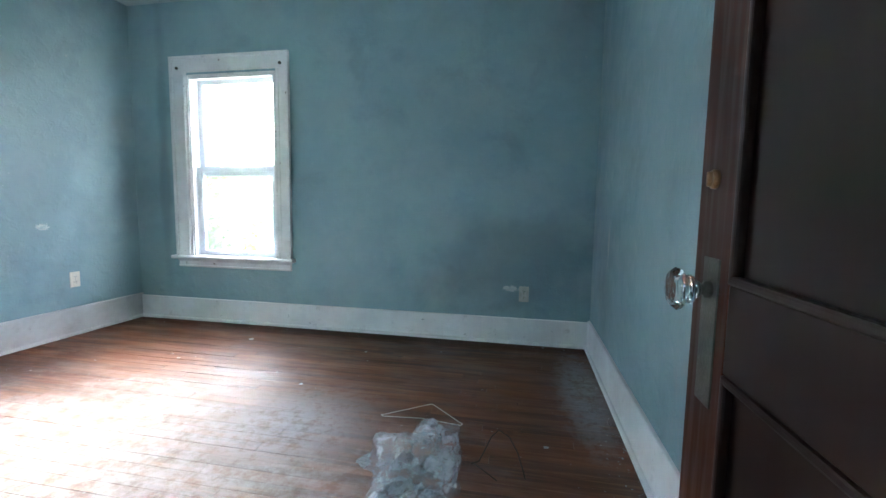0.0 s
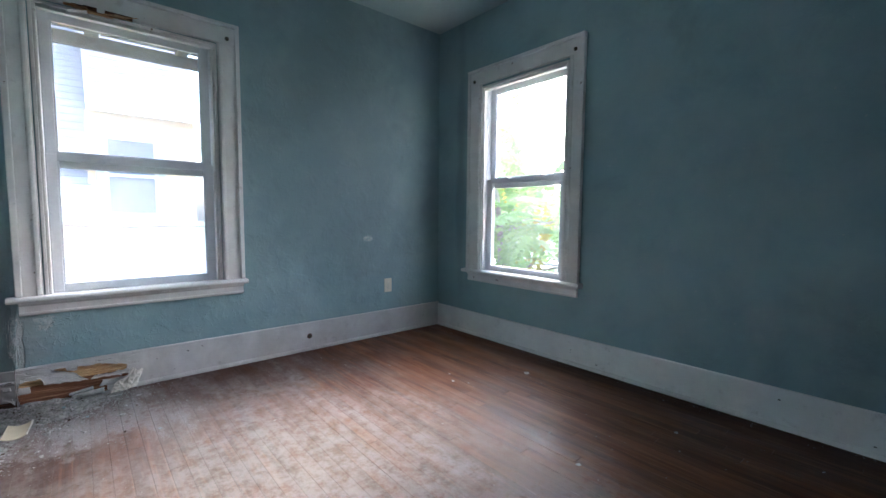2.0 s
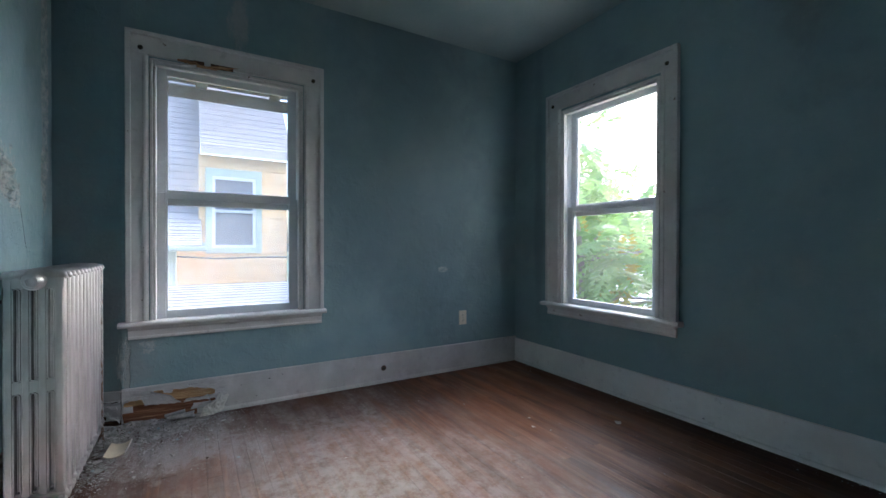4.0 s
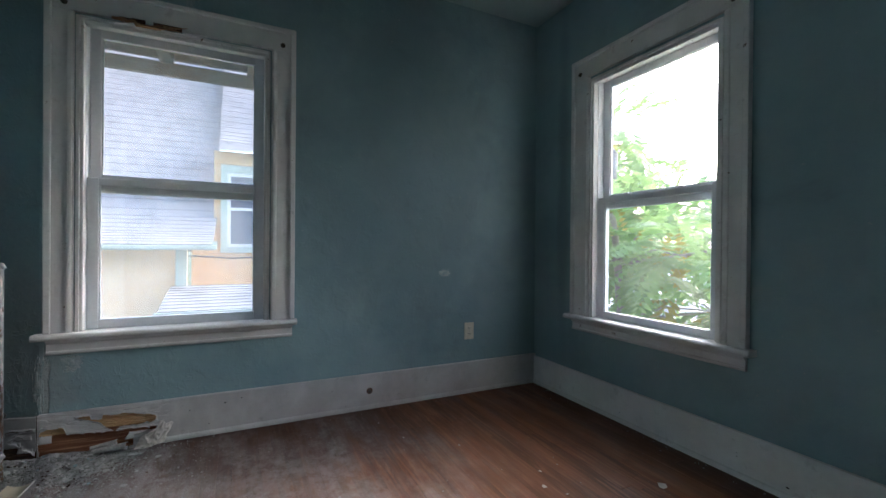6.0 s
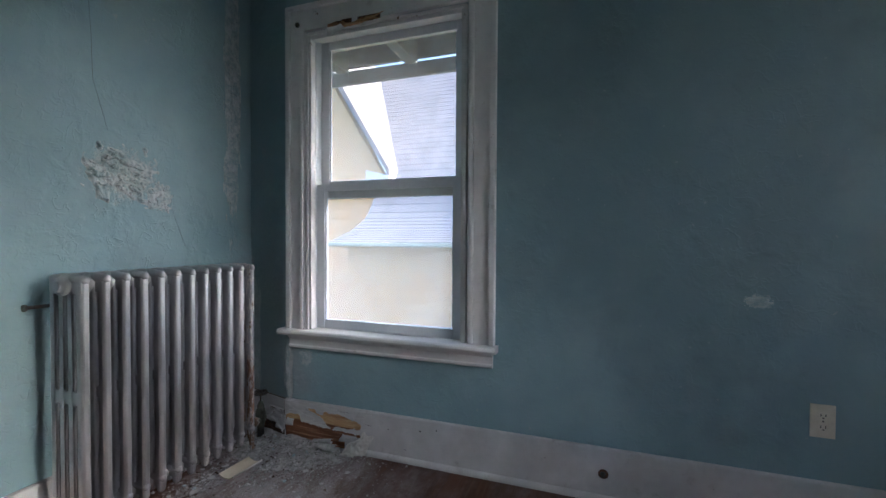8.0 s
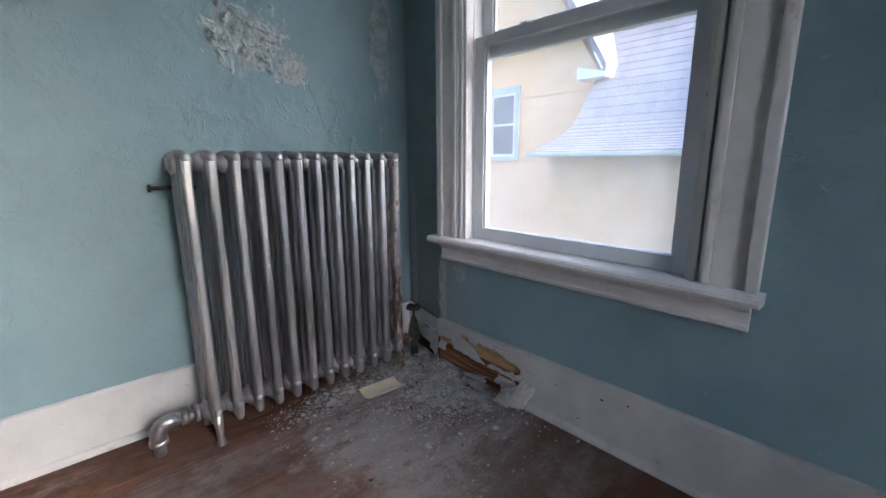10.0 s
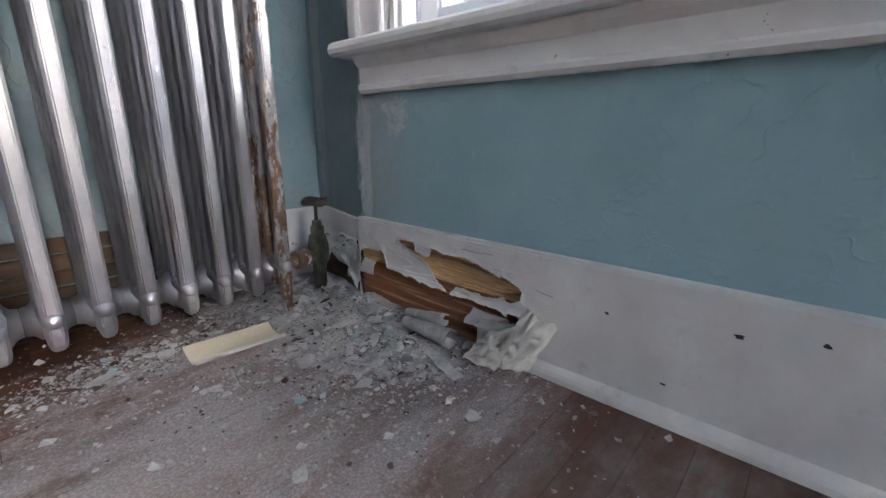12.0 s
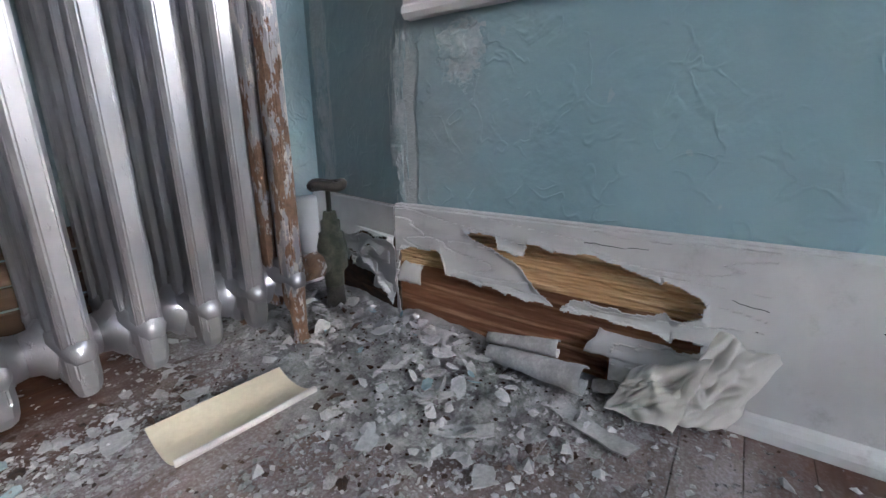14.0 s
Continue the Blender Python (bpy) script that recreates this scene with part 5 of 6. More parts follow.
# torn head of the west window
bm = bmesh.new()
rnd = random.Random(12)
for k in range(16):
    y0 = rnd.uniform(0.47, 0.72)
    z0 = W_OPEN[3] - 0.012 + rnd.uniform(0.0, 0.032)
    ln = rnd.uniform(0.05, 0.16)
    add_tube(bm, [(XW + 0.022, y0, z0), (XW + 0.026 + rnd.uniform(0, 0.01), y0 + ln / 2, z0 + rnd.uniform(-0.006, 0.004)), (XW + 0.022 + rnd.uniform(0, 0.02), y0 + ln, z0 + rnd.uniform(-0.02, 0.01))], [0.003, 0.004, 0.001], 5)
part("torn_wood", bm, ROT_YELLOW, window_1, "splintered bare wood along the window head")
bm = bmesh.new()
for k in range(5):
    y0 = rnd.uniform(0.45, 0.78)
    add_box(bm, XW + 0.0226, XW + 0.0245, y0, y0 + rnd.uniform(0.04, 0.10), W_OPEN[3] + rnd.uniform(0.0, 0.012), W_OPEN[3] + rnd.uniform(0.016, 0.03))
part("bare_patch", bm, RUST, window_1, "bare brown wood where paint has gone")
curl("paint_curl", (XW + 0.03, 0.56, W_OPEN[3] - 0.03), (0, 1, 0.2), (0.3, 0.1, 1), 0.10, 0.03, 1.2, SKIN, window_1, 77)
curl("paint_curl", (XW + 0.03, 0.80, W_OPEN[3] - 0.012), (0, 1, 0.08), (0.4, 0, 1), 0.22, 0.012, 1.0, SKIN, window_1, 78)


# ---- outlets, holes and marks on the baseboards ----
def outlet(at, label, plastic=IVORY):
    """A duplex outlet; at(a, out, z): along the wall, out from it."""
    o = thing("wall_outlet", label, "outlet", "outlets")

    def bx(name, a0, a1, d0, d1, z0, z1, mat, bev, par):
        p, q = at(a0, d0, z0), at(a1, d1, z1)
        lo, hi = [min(i) for i in zip(p, q)], [max(i) for i in zip(p, q)]
        return part(name, box_mesh(lo[0], hi[0], lo[1], hi[1], lo[2], hi[2], bev), mat, par)

    bx("cover_plate", -0.0355, 0.0355, 0.0005, 0.006, -0.057, 0.057, plastic, 0.003, o)
    for z in (-0.02, 0.02):
        face = bx("receptacle", -0.017, 0.017, 0.006, 0.008, z - 0.014, z + 0.014, plastic, 0.0015, o)
        bx("slot", -0.008, -0.0055, 0.0078, 0.0084, z - 0.003, z + 0.006, DARK, 0, face)
        bx("slot", 0.0055, 0.008, 0.0078, 0.0084, z - 0.003, z + 0.006, DARK, 0, face)
        bx("slot", -0.0025, 0.0025, 0.0078, 0.0084, z - 0.010, z - 0.006, DARK, 0, face)
    bx("screw", -0.0025, 0.0025, 0.006, 0.0068, -0.0025, 0.0025, PLATE, 0.0004, o)
    return o


outlet(lambda a, d, z: (XW + d, 2.469 + a, 0.412 + z), "ivory duplex outlet on the teal wall above the baseboard")
outlet(lambda a, d, z: (0.095 + a, YN - d, 0.369 + z), "grimy dull ivory duplex outlet on the smudged teal wall", IVORY_DULL)


def hole(parent, place, radius, seed):
    rnd = random.Random(seed)
    bm = bmesh.new()
    c = Vector(place)
    nrm = Vector((1, 0, 0)) if parent in (bb_west, rotten) else Vector((0, -1, 0))
    side = Vector((0, 1, 0)) if nrm.x else Vector((1, 0, 0))
    ring = []
    for k in range(9):
        a = 2 * math.pi * k / 9
        r = radius * rnd.uniform(0.25, 0.6)
        ring.append(bm.verts.new(c + nrm * 0.0008 + side * (r * 1.35 * math.cos(a)) + Vector((0, 0, r * 0.8 * math.sin(a)))))
    mid = bm.verts.new(c + nrm * 0.0004)
    for k in range(9):
        bm.faces.new((ring[k], ring[(k + 1) % 9], mid))
    part("nail_hole", bm, DARK, parent, "dark nail hole")


for yy, zz, r in ((2.84, 0.104, 0.008), (0.838, 0.137, 0.006), (0.998, 0.153, 0.009), (1.076, 0.168, 0.007), (0.924, 0.056, 0.007), (1.55, 0.13, 0.004), (2.15, 0.12, 0.004)):
    hole(bb_west, (XW + 0.0175, yy, zz), r, int(yy * 1000))
for xx, zz, r in ((-1.589, 0.045, 0.011), (-1.777, 0.10, 0.005), (-1.777, 0.085, 0.005), (-0.331, 0.045, 0.009), (-0.656, 0.137, 0.010), (-2.4, 0.05, 0.006), (-0.1, 0.06, 0.005), (0.3, 0.11, 0.006)):
    hole(bb_north, (xx, YN - 0.0175, zz), r, int(xx * 1000) + 9)
stop = thing("pipe_stub", "rusty pipe stub with torn hole in the baseboard", "pipe")
part("ragged_hole", tube_mesh([(XW + 0.0172, 1.775, 0.105), (XW + 0.0186, 1.775, 0.105)], [0.020, 0.018], 9), RUST, stop)
part("stub", tube_mesh([(XW + 0.017, 1.773, 0.105), (XW + 0.030, 1.773, 0.105)], [0.011, 0.009], 10), IRON, stop)

# ---- litter on the floor ----
# cream strip of curved vinyl in front of the radiator
bm = bmesh.new()
R0, SEG = 0.075, 12
arc = [(-0.6 + 1.2 * k / SEG) for k in range(SEG + 1)]
sec_o = [(R0 * math.sin(a), R0 * math.cos(a) - R0 * math.cos(0.6)) for a in arc]
sec_i = [((R0 - 0.003) * math.sin(a), (R0 - 0.003) * math.cos(a) - R0 * math.cos(0.6)) for a in arc]
prof = [(p[0], 0.012 - p[1]) for p in sec_o] + [(p[0], 0.012 - p[1]) for p in reversed(sec_i)]
lowest = min(p[1] for p in prof)
extrude_profile(bm, [(p[0], p[1] - lowest) for p in prof], lambda a, b, t: (t, a, b), -0.078, 0.078)
strip = tagged(new("vinyl_strip", finish("vinyl_strip", bm, CREAM)), "curved strip of cream vinyl lying on the dusty floor", "trim strip")
lip = part("rolled_edge", tube_mesh([(-0.078, 0.0415, 0.0135), (0.0, 0.0425, 0.0135), (0.078, 0.0415, 0.0135)], 0.0038, 8), WIRE_WHITE, strip, "white rolled edge", True)
strip.matrix_world = pose(-2.867, 0.272, 0.002, 2, 0, -4)


def paint_roll(place, length, radius, turn, seed, label):
    """A long curl of paint rolled up like a quill."""
    bm = bmesh.new()
    rows = []
    n, m = 14, 10
    for k in range(m + 1):
        t = (k / m - 0.5) * length
        rr = radius * (0.75 + 0.5 * k / m) * (1 + 0.12 * noise.noise((k * 0.7, seed, 0)))
        rows.append([bm.verts.new((t + 0.004 * noise.noise((i, k, seed)), rr * (1 - 0.02 * i) * math.cos(5.4 * i / n), rr * (1 - 0.02 * i) * math.sin(5.4 * i / n) + radius)) for i in range(n + 1)])
    for a, b in zip(rows, rows[1:]):
        for i in range(n):
            bm.faces.new((a[i], a[i + 1], b[i + 1], b[i]))
    ob = tagged(new("paint_roll", finish("paint_roll", bm, CHIP, True)), label, "paint flake", "rolled paint")
    s = ob.modifiers.new("thick", "SOLIDIFY")
    s.thickness = 0.0015
    ob.matrix_world = pose(place[0], place[1], place[2] + 0.008, 30, -4, turn)
    return ob


paint_roll((-3.130, 0.525, 0.006), 0.135, 0.016, 84, 2, "white paint peeled off in a roll, beside the rotten baseboard")
paint_roll((-3.155, 0.495, 0.022), 0.10, 0.011, 95, 5, "white paint peeled off in a roll, beside the rotten baseboard")
paint_roll((-3.135, 0.375, 0.005), 0.06, 0.012, 70, 8, "small white roll of peeled paint by the rotten baseboard")

for pts in (((0.672, 0.150), (0.70, 0.148), (0.73, 0.141), (0.755, 0.139)), ((0.69, 0.122), (0.72, 0.121), (0.75, 0.113)), ((0.56, 0.186), (0.60, 0.184), (0.64, 0.187))):
    fine = [(a[0] + (b[0] - a[0]) * f / 6, a[1] + (b[1] - a[1]) * f / 6) for a, b in zip(pts, pts[1:]) for f in range(6)]
    part("paint_crack", tube_mesh([(XW + 0.0184, y, z + 0.003 * noise.noise((y * 90, z, 2))) for y, z in fine], 0.0006, 5), DARK, bb_west, "dark split in the paint")

# crumpled soft paper against the baseboard
def crumpled_sheet(bm, corners, seed, fold):
    """A sheet between four corners, folded in sharp ridges, with a torn outline."""
    c = [Vector(q) for q in corners]
    nrm = (c[1] - c[0]).cross(c[3] - c[0]).normalized()
    n = 34
    rows = []
    for i in range(n + 1):
        row = []
        for k in range(n + 1):
            u, v = i / n, k / n
            e = 0.10 * noise.noise((u * 3, v * 3, seed + 2))
            u2, v2 = u + e * math.sin(math.pi * v), v + 0.10 * noise.noise((u * 3 + 5, v * 3, seed))
            p = c[0].lerp(c[1], u2).lerp(c[3].lerp(c[2], u2), v2)
            h = 0.7 - abs(noise.noise((u * 2.3 + v * 1.6, v * 2.8 - u, seed))) * 2.0 + 0.35 * (0.5 - abs(noise.noise((u * 7.0 - v * 3, v * 5.0, seed + 9))) * 2.0)
            row.append(bm.verts.new(p + nrm * (fold * h * math.sin(math.pi * (0.12 + 0.76 * u)))))
        rows.append(row)
    for a, b in zip(rows, rows[1:]):
        for k in range(n):
            bm.faces.new((a[k], a[k + 1], b[k + 1], b[k]))


bm = bmesh.new()
crumpled_sheet(bm, ((XW + 0.070, 0.665, 0.008), (XW + 0.050, 0.732, 0.012), (XW + 0.030, 0.768, 0.092), (XW + 0.032, 0.712, 0.112)), 3, 0.013)
crumpled_sheet(bm, ((XW + 0.075, 0.615, 0.004), (XW + 0.080, 0.687, 0.006), (XW + 0.045, 0.712, 0.085), (XW + 0.040, 0.635, 0.045)), 8, 0.010)
for v in bm.verts:
    v.co.z, v.co.x = max(v.co.z, 0.002), max(v.co.x, XW + 0.021)
paper = tagged(new("crumpled_paper", finish("crumpled_paper", bm, TISSUE, True)), "crumpled soft white paper against the rotten baseboard", "paper")
paper.modifiers.new("thick", "SOLIDIFY").thickness = 0.001


def flake_mesh(seed, size, bend, thick, material):
    """A broken flake of paint: ragged outline, slightly dished."""
    rnd = random.Random(seed)
    bm = bmesh.new()
    n = rnd.randint(5, 8)
    el = rnd.uniform(0.4, 0.9)
    rim = []
    for k in range(n):
        a = 2 * math.pi * k / n + rnd.uniform(-0.25, 0.25)
        r = size * rnd.uniform(0.65, 1.1)
        rim.append((r * math.cos(a), r * el * math.sin(a)))
    top = [bm.verts.new((x, y, thick + bend * (x * x + y * y) / size)) for x, y in rim]
    bot = [bm.verts.new((x, y, bend * (x * x + y * y) / size)) for x, y in rim]
    ct, cb = bm.verts.new((0, 0, thick)), bm.verts.new((0, 0, 0))
    for k in range(n):
        j = (k + 1) % n
        bm.faces.new((top[k], top[j], ct))
        bm.faces.new((bot[j], bot[k], cb))
        bm.faces.new((bot[k], bot[j], top[j], top[k]))
    return finish("paint_flake", bm, material)


# flakes that can be told apart
flakes = [flake_mesh(k, s, b, t, m) for k, (s, b, t, m) in enumerate(((0.024, 0.10, 0.0018, CHIP), (0.018, 0.2, 0.0016, CHIP), (0.013, -0.15, 0.0015, CHIP), (0.016, 0.1, 0.002, CHIP_BLUE), (0.010, 0.2, 0.002, PLASTER), (0.014, 0.05, 0.004, PLASTER)))]
rnd = random.Random(31)


def heap(rnd):
    """A place in the spill of plaster by the corner, thicker towards the wall and the radiator's foot."""
    while True:
        x, y = rnd.uniform(-3.27, -2.45), rnd.uniform(-0.03, 0.95)
        d = math.hypot((x + 3.11) / 0.34, (y - 0.33) / 0.36)
        e = math.hypot((x + 2.75) / 0.26, (y - 0.20) / 0.09)
        if x > -3.16 - 0.3 * max(0.0, 0.24 - y) and not (abs(x + 2.867) < 0.085 and abs(y - 0.272) < 0.055) and rnd.random() < max(math.exp(-d * d * 2.1), 0.6 * math.exp(-e * e * 1.8), 0.035 * math.exp(-d * d * 0.45)):
            return x, y


def mound(x, y):
    """Height of the plaster heap over the boards."""
    d = math.hypot((x + 3.19) / 0.24, (y - 0.30) / 0.30)
    h = 0.034 * math.exp(-d * d * 1.6) * (0.75 + 0.5 * noise.noise((x * 14, y * 14, 2)))
    return h + 0.004 * math.exp(-d * d * 0.6) * (noise.noise((x * 55, y * 55, 6)) + 0.3) - 0.0035


bm = bmesh.new()
GX, GY = 90, 110
g = [[bm.verts.new((-3.273 + 0.56 * i / GX, -0.045 + 0.80 * k / GY, mound(-3.273 + 0.56 * i / GX, -0.045 + 0.80 * k / GY))) for k in range(GY + 1)] for i in range(GX + 1)]
for i in range(GX):
    for k in range(GY):
        q = (g[i][k], g[i + 1][k], g[i + 1][k + 1], g[i][k + 1])
        if max(v.co.z for v in q) > -0.001 and (q[0].co.x > XW + 0.006 or q[2].co.y < YJ):
            bm.faces.new(q)
bmesh.ops.delete(bm, geom=[v for v in bm.verts if not v.link_faces], context="VERTS")
tagged(new("plaster_heap", finish("plaster_heap", bm, PLASTER, True)), "low grey heap of fallen plaster along the rotten baseboard", "debris", "", "stuff")

LAB = "broken flake of old paint lying in the plaster dust"
for k in range(270):
    close = k >= 140
    x, y = heap(rnd)
    while close and (x > -2.98 or y > 0.62):
        x, y = heap(rnd)
    tilt = 38 if close else 14
    me = rnd.choice(flakes[:3] * 3 + flakes[3:] + flakes[4:] * 3)
    ob = tagged(new("paint_flake", me), LAB if me is not flakes[3] else "broken flake of pale blue paint in the plaster dust", "paint flake", "paint flakes")
    s = rnd.uniform(0.3, 0.9) if close else rnd.uniform(0.3, 0.75)
    ob.matrix_world = pose(x, y, (0.007 if close else 0.003) + max(0.0, mound(x, y)), rnd.uniform(-tilt, tilt), rnd.uniform(-tilt, tilt), rnd.uniform(0, 360)) @ Matrix.Scale(s, 4)
for k, (x, y, a, s) in enumerate(((-3.04, 0.36, 20, 1.0), (-2.86, 0.19, 10, 1.2), (-2.77, 0.21, 80, 1.0), (-3.10, 0.375, 100, 1.2), (-2.95, 0.55, 30, 0.8), (-3.0, 0.73, 60, 1.0), (-2.67, 0.23, 45, 1.0))):
    ob = tagged(new("paint_flake", flakes[k % 2]), "large flake of white paint lying in the plaster dust", "paint flake", "paint flakes")
    ob.matrix_world = pose(x, y, 0.004 + max(0.0, mound(x, y)), 4, -6, a) @ Matrix.Scale(s, 4)
for k, (x, y) in enumerate(((-2.06, 2.19), (-2.165, 2.254), (-1.98, 2.24), (-1.855, 2.634), (-2.53, 2.045), (-1.322, 2.123), (-0.946, 2.576), (-2.34, 1.418), (-2.89, 0.89), (-1.1, 2.0), (-2.25, 1.2), (-2.05, 1.0), (0.2, 1.65), (-0.45, 2.7))):
    ob = tagged(new("paint_flake", flakes[(1, 2, 4)[k % 3]]), "small pale flake on the bare floorboards", "paint flake", "paint flakes")
    ob.matrix_world = pose(x, y, 0.001, 0, 0, 47 * k) @ Matrix.Scale(1.6 if k == 3 else 0.8, 4)

# longer slips of paint, broken off in strips
for k, (x, y, a, ln, wd) in enumerate(((-3.075, 0.612, 66, 0.105, 0.022), (-2.99, 0.50, 120, 0.07, 0.016), (-3.02, 0.44, 110, 0.05, 0.012), (-3.12, 0.44, 75, 0.06, 0.018))):
    bm = box_mesh(-ln / 2, ln / 2, -wd / 2, wd / 2, 0.001, 0.0026)
    bmesh.ops.subdivide_edges(bm, edges=[e for e in bm.edges if e.calc_length() > wd * 1.2], cuts=5)
    for v in bm.verts:
        v.co.z += 0.004 * (2 * v.co.x / ln) ** 2 + 0.001 * noise.noise((v.co.x * 60, k, 0))
        v.co.y += 0.004 * noise.noise((v.co.x * 50, k * 3.0, v.co.y * 40))
    ob = tagged(new("paint_flake", finish("paint_flake", bm, CHIP)), "long slip of grey-white paint lying in the plaster dust", "paint flake", "paint flakes")
    ob.matrix_world = pose(x, y, 0.003 + max(0.0, mound(x, y)), 3, -3, a)

# splinters of wood
for k in range(11):
    x, y = heap(rnd)
    ln = rnd.uniform(0.015, 0.04)
    bm = tube_mesh([(-ln / 2, 0, 0.003), (0, rnd.uniform(-.002, .002), 0.0045), (ln / 2, 0, 0.003)], [0.001, 0.0032, 0.0008], 5)
    ob = tagged(new("wood_splinter", finish("wood_splinter", bm, CHIP_DARK)), "dark splinter of rotten wood in the plaster dust", "splinter", "wood splinters")
    ob.matrix_world = pose(x, y, 0.003 + max(0.0, mound(x, y)), 0, 0, rnd.uniform(0, 360))


def crumbs(name, count, lo, hi, mat, seed, label, where, zlift=0.004):
    """Countless crumbs as one heap."""
    rnd = random.Random(seed)
    verts, faces = [], []
    for _ in range(count):
        x, y = where(rnd)
        s = rnd.uniform(lo, hi) * (2.4 if rnd.random() < 0.10 else 1.0)
        deep = math.exp(-(((x + 3.12) / 0.2) ** 2 + ((y - 0.28) / 0.25) ** 2))
        z = max(0.0, mound(x, y)) + rnd.random() * zlift * deep
        a = rnd.uniform(0, 6.28)
        n0 = len(verts)
        el = rnd.uniform(0.45, 1.0)
        m = rnd.randint(4, 6)
        ca, sa = math.cos(a), math.sin(a)
        for q in range(m):
            b, r = q * 6.283 / m + rnd.uniform(-0.35, 0.35), s * rnd.uniform(0.55, 1.1)
            lx, ly = r * math.cos(b), r * el * math.sin(b)
            verts.append((x + lx * ca - ly * sa, y + lx * sa + ly * ca, z + rnd.uniform(0, 0.45) * s))
        verts.append((x + rnd.uniform(-.3, .3) * s, y + rnd.uniform(-.3, .3) * s, z + s * rnd.uniform(0.35, 0.9)))
        for q in range(m):
            faces.append((n0 + q, n0 + (q + 1) % m, n0 + m))
        faces.append(tuple(n0 + q for q in range(m - 1, -1, -1)))
    me = bpy.data.meshes.new(name)
    me.from_pydata(verts, [], faces)
    me.materials.append(mat)
    return tagged(new(name, me), label, "debris", "", "stuff")


crumbs("plaster_debris", 15000, 0.0006, 0.0034, PLASTER, 5, "grey heap of crumbled plaster and dust in the corner", heap)
crumbs("paint_crumbs", 2300, 0.0015, 0.006, CHIP, 6, "small broken bits of white paint in the corner", heap)
crumbs("dirt_crumbs", 1100, 0.001, 0.0045, CHIP_DARK, 7, "dark crumbs of rotten wood and dirty grit in the corner", heap)
crumbs("floor_grit", 420, 0.0012, 0.004, PLASTER, 8, "pale grit scattered over the floorboards", lambda r: (r.uniform(XR + 0.1, XE - 0.05), r.uniform(0.0, YN - 0.05)), 0.0)
crumbs("wall_foot_grit", 260, 0.0015, 0.006, PLASTER, 9, "pale grit along the foot of the walls", lambda r: (r.uniform(-3.13, 0.5), YN - 0.04 - abs(r.gauss(0, 0.03))) if r.random() < 0.5 else (0.53 - abs(r.gauss(0, 0.05)), r.uniform(1.0, 2.9)), 0.0)

# crumpled polythene bag: a slack film creased along many straight folds
bm = bmesh.new()
bmesh.ops.create_icosphere(bm, subdivisions=5, radius=1.0)
rnd = random.Random(44)
creases = []
for k in range(13):
    n = Vector((rnd.gauss(0, 1), rnd.gauss(0, 1), rnd.gauss(0, 0.6))).normalized()
    creases.append((n, rnd.uniform(0.9, 2.8), rnd.random()))
for v in bm.verts:
    d = v.co.copy()
    q = d + 0.35 * noise.noise_vector(d * 1.3)
    r = 1 + 0.45 * noise.noise(d * 1.2 + Vector((7, 2, 1)))
    for n, f, ph in creases:
        r += (0.34 / f) * (abs((q.dot(n) * f * 0.5 + ph) % 1.0 - 0.5) * 4 - 1) * 0.55
    p = Vector((d.x * 0.155, d.y * 0.20, d.z * 0.135)) * max(r, 0.25)
    if p.x < -0.07 and p.y > -0.02:
        p.x *= 1.5
        p.z *= 0.8
    v.co = Vector((p.x - 0.27, p.y + 1.315, max(p.z + 0.06, 0.002 + 0.002 * abs(r))))
tagged(new("plastic_bag", finish("plastic_bag", bm, POLYTHENE)), "crumpled clear plastic bag on the floorboards", "plastic bag")

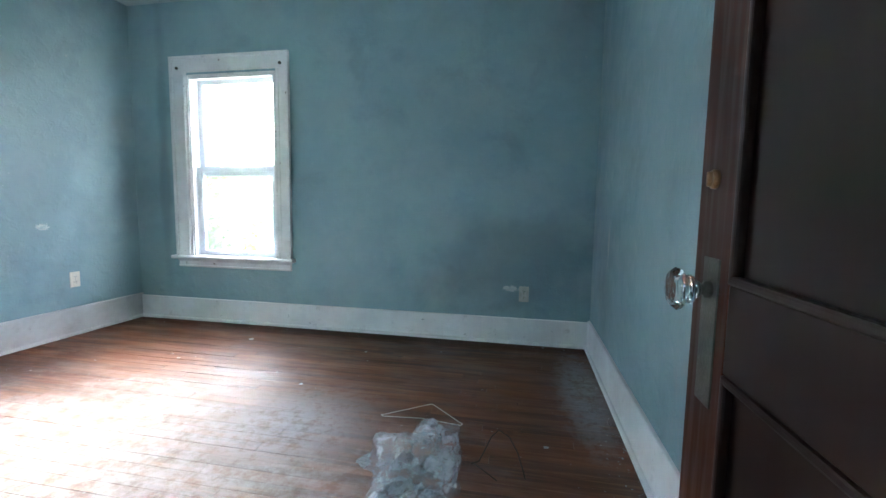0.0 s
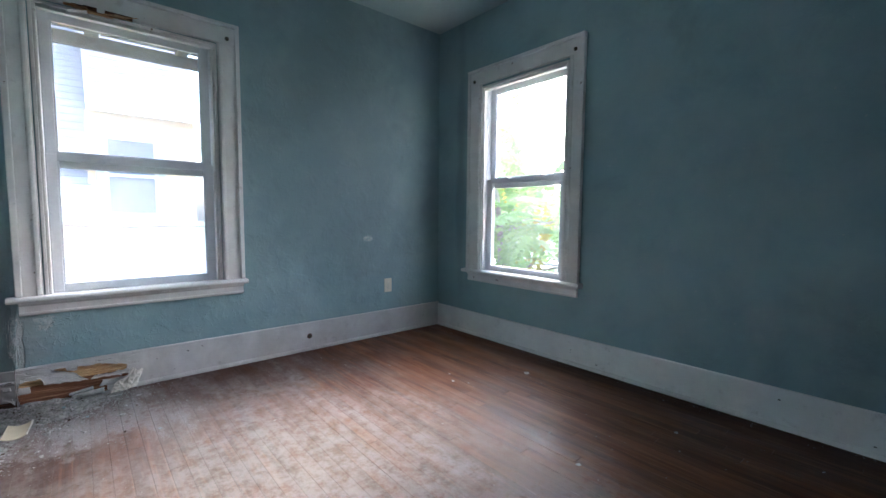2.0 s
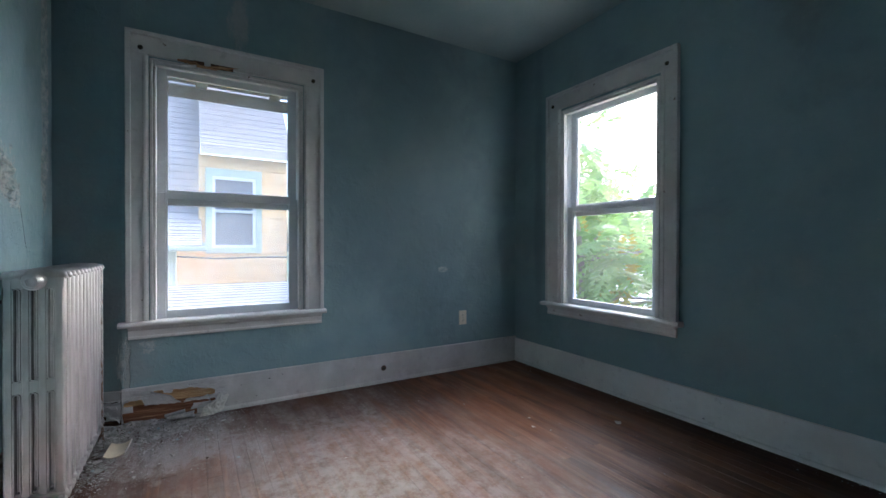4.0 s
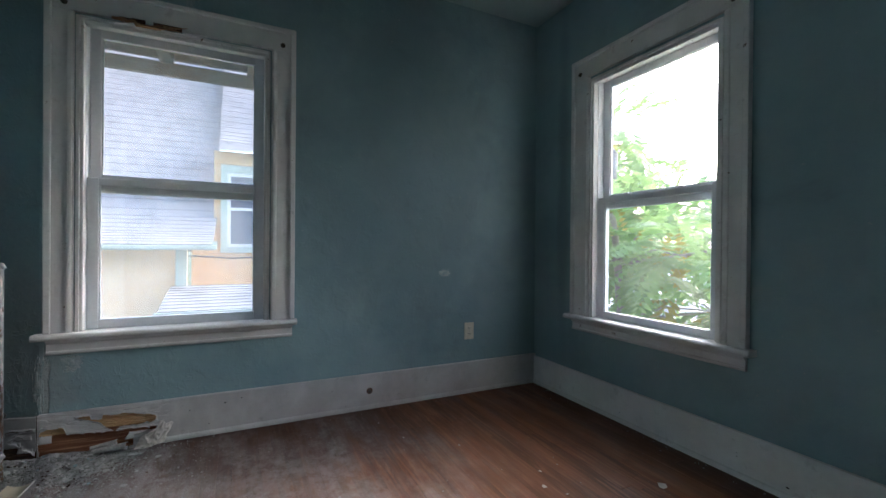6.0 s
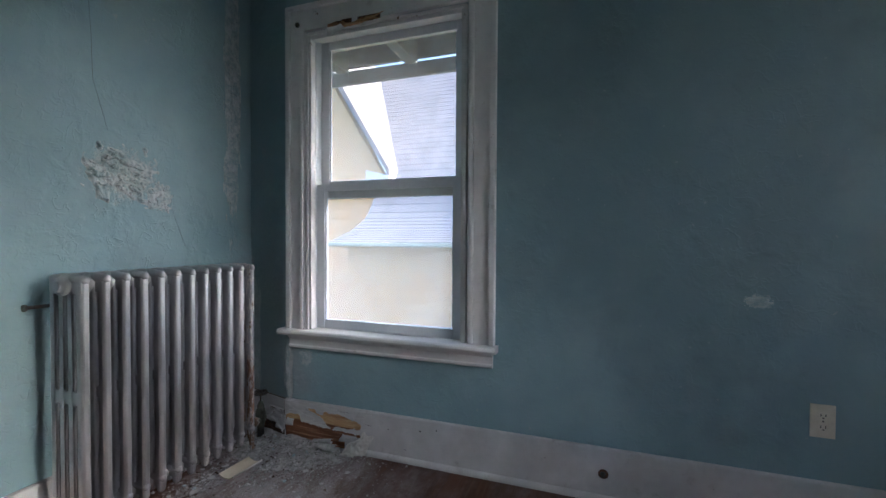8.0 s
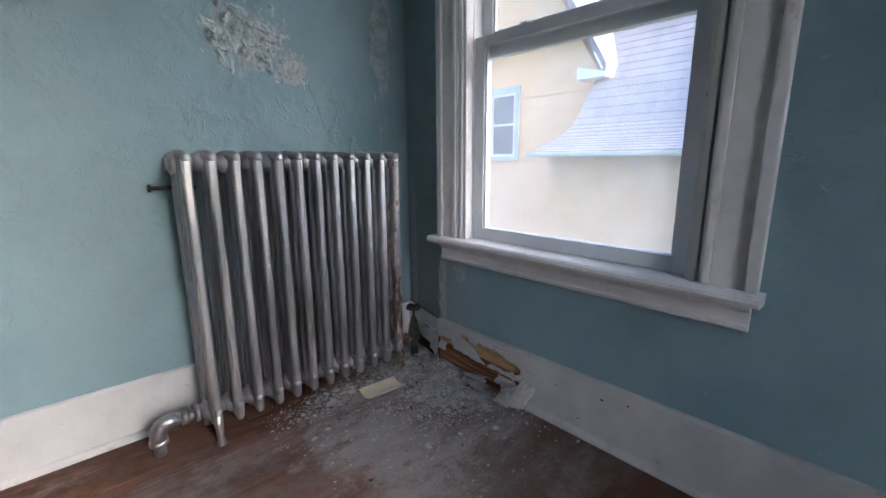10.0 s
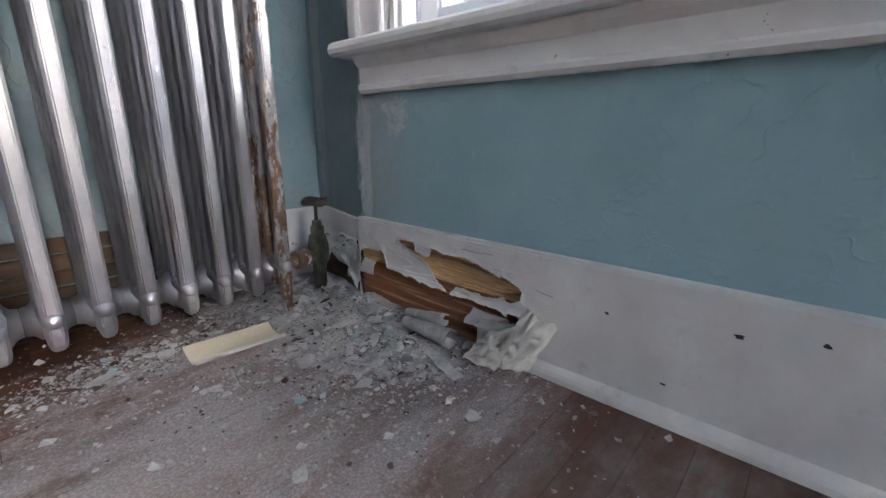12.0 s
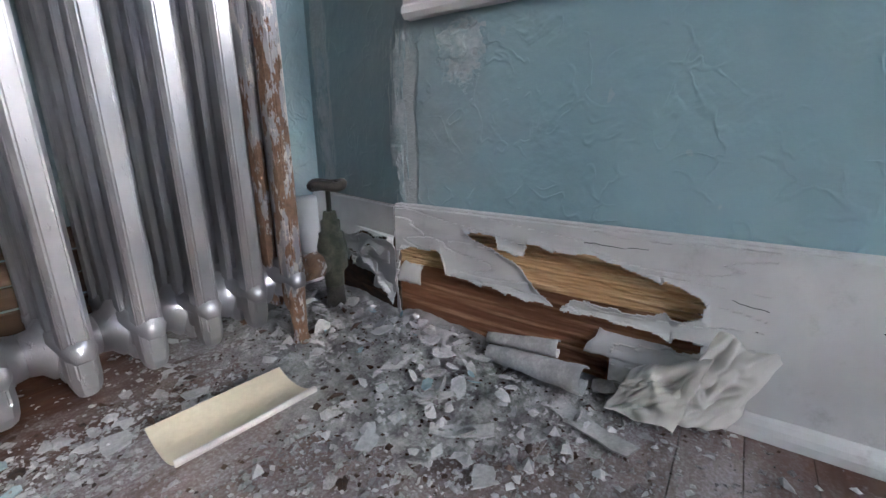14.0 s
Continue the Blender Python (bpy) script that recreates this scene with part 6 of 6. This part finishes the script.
# wire coat hanger and a loop of dark wire
hanger = [(-0.47, 1.850, 0.006), (-0.36, 1.935, 0.006), (-0.275, 1.992, 0.010), (-0.255, 1.998, 0.012), (-0.235, 1.985, 0.010), (-0.15, 1.91, 0.006), (-0.082, 1.848, 0.006), (-0.09, 1.838, 0.005), (-0.28, 1.862, 0.005), (-0.455, 1.842, 0.006), (-0.47, 1.850, 0.006)]
hanger = [(x - 0.082, y - 0.092, z) for x, y, z in hanger]
tagged(new("coat_hanger", finish("coat_hanger", tube_mesh(hanger, 0.0017, 6), WIRE_WHITE, True)), "bent white wire coat hanger lying on the floor", "coat hanger")
loop = [(-0.02, 1.60, 0.004), (0.01, 1.615, 0.010), (0.025, 1.67, 0.02), (0.045, 1.75, 0.035), (0.075, 1.80, 0.045), (0.12, 1.76, 0.04), (0.155, 1.68, 0.025), (0.175, 1.60, 0.01), (0.185, 1.55, 0.004)]
loop = [(x - 0.07, y - 0.13, z) for x, y, z in loop]
bm = tube_mesh(loop, 0.0028, 6)
add_tube(bm, [(-0.08, 1.475, 0.004), (-0.04, 1.44, 0.004), (0.015, 1.39, 0.003)], 0.002, 6)
tagged(new("wire_loop", finish("wire_loop", bm, WIRE_DARK, True)), "springy loop of dark rusty wire on the floor", "wire")

# ---- floor strips, each board its own piece ----
rnd_f = random.Random(4)
BW = 0.0572


def board_mesh(length):
    bm = box_mesh(0, length - 0.0016, 0, BW - 0.0007, -0.012, 0.0)
    top = [e for e in bm.edges if all(abs(v.co.z) < 1e-6 for v in e.verts)]
    bmesh.ops.bevel(bm, geom=top, offset=0.0004, segments=1, affect="EDGES")
    return finish("floor_board", bm, FLOORBOARD)


X0, X1 = XR, XE
y = YS
boards = {}
while y < YN:
    x = X0 - rnd_f.uniform(0, 0.7)
    while x < X1:
        ln = rnd_f.choice((0.9, 1.2, 1.5, 1.8))
        a, b = max(x, X0), min(x + ln, X1)
        key = round(b - a, 3)
        if key > 0.02:
            if key not in boards:
                boards[key] = board_mesh(key)
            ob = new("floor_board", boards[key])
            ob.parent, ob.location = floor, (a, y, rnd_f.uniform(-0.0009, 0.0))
        x += ln
    y += BW
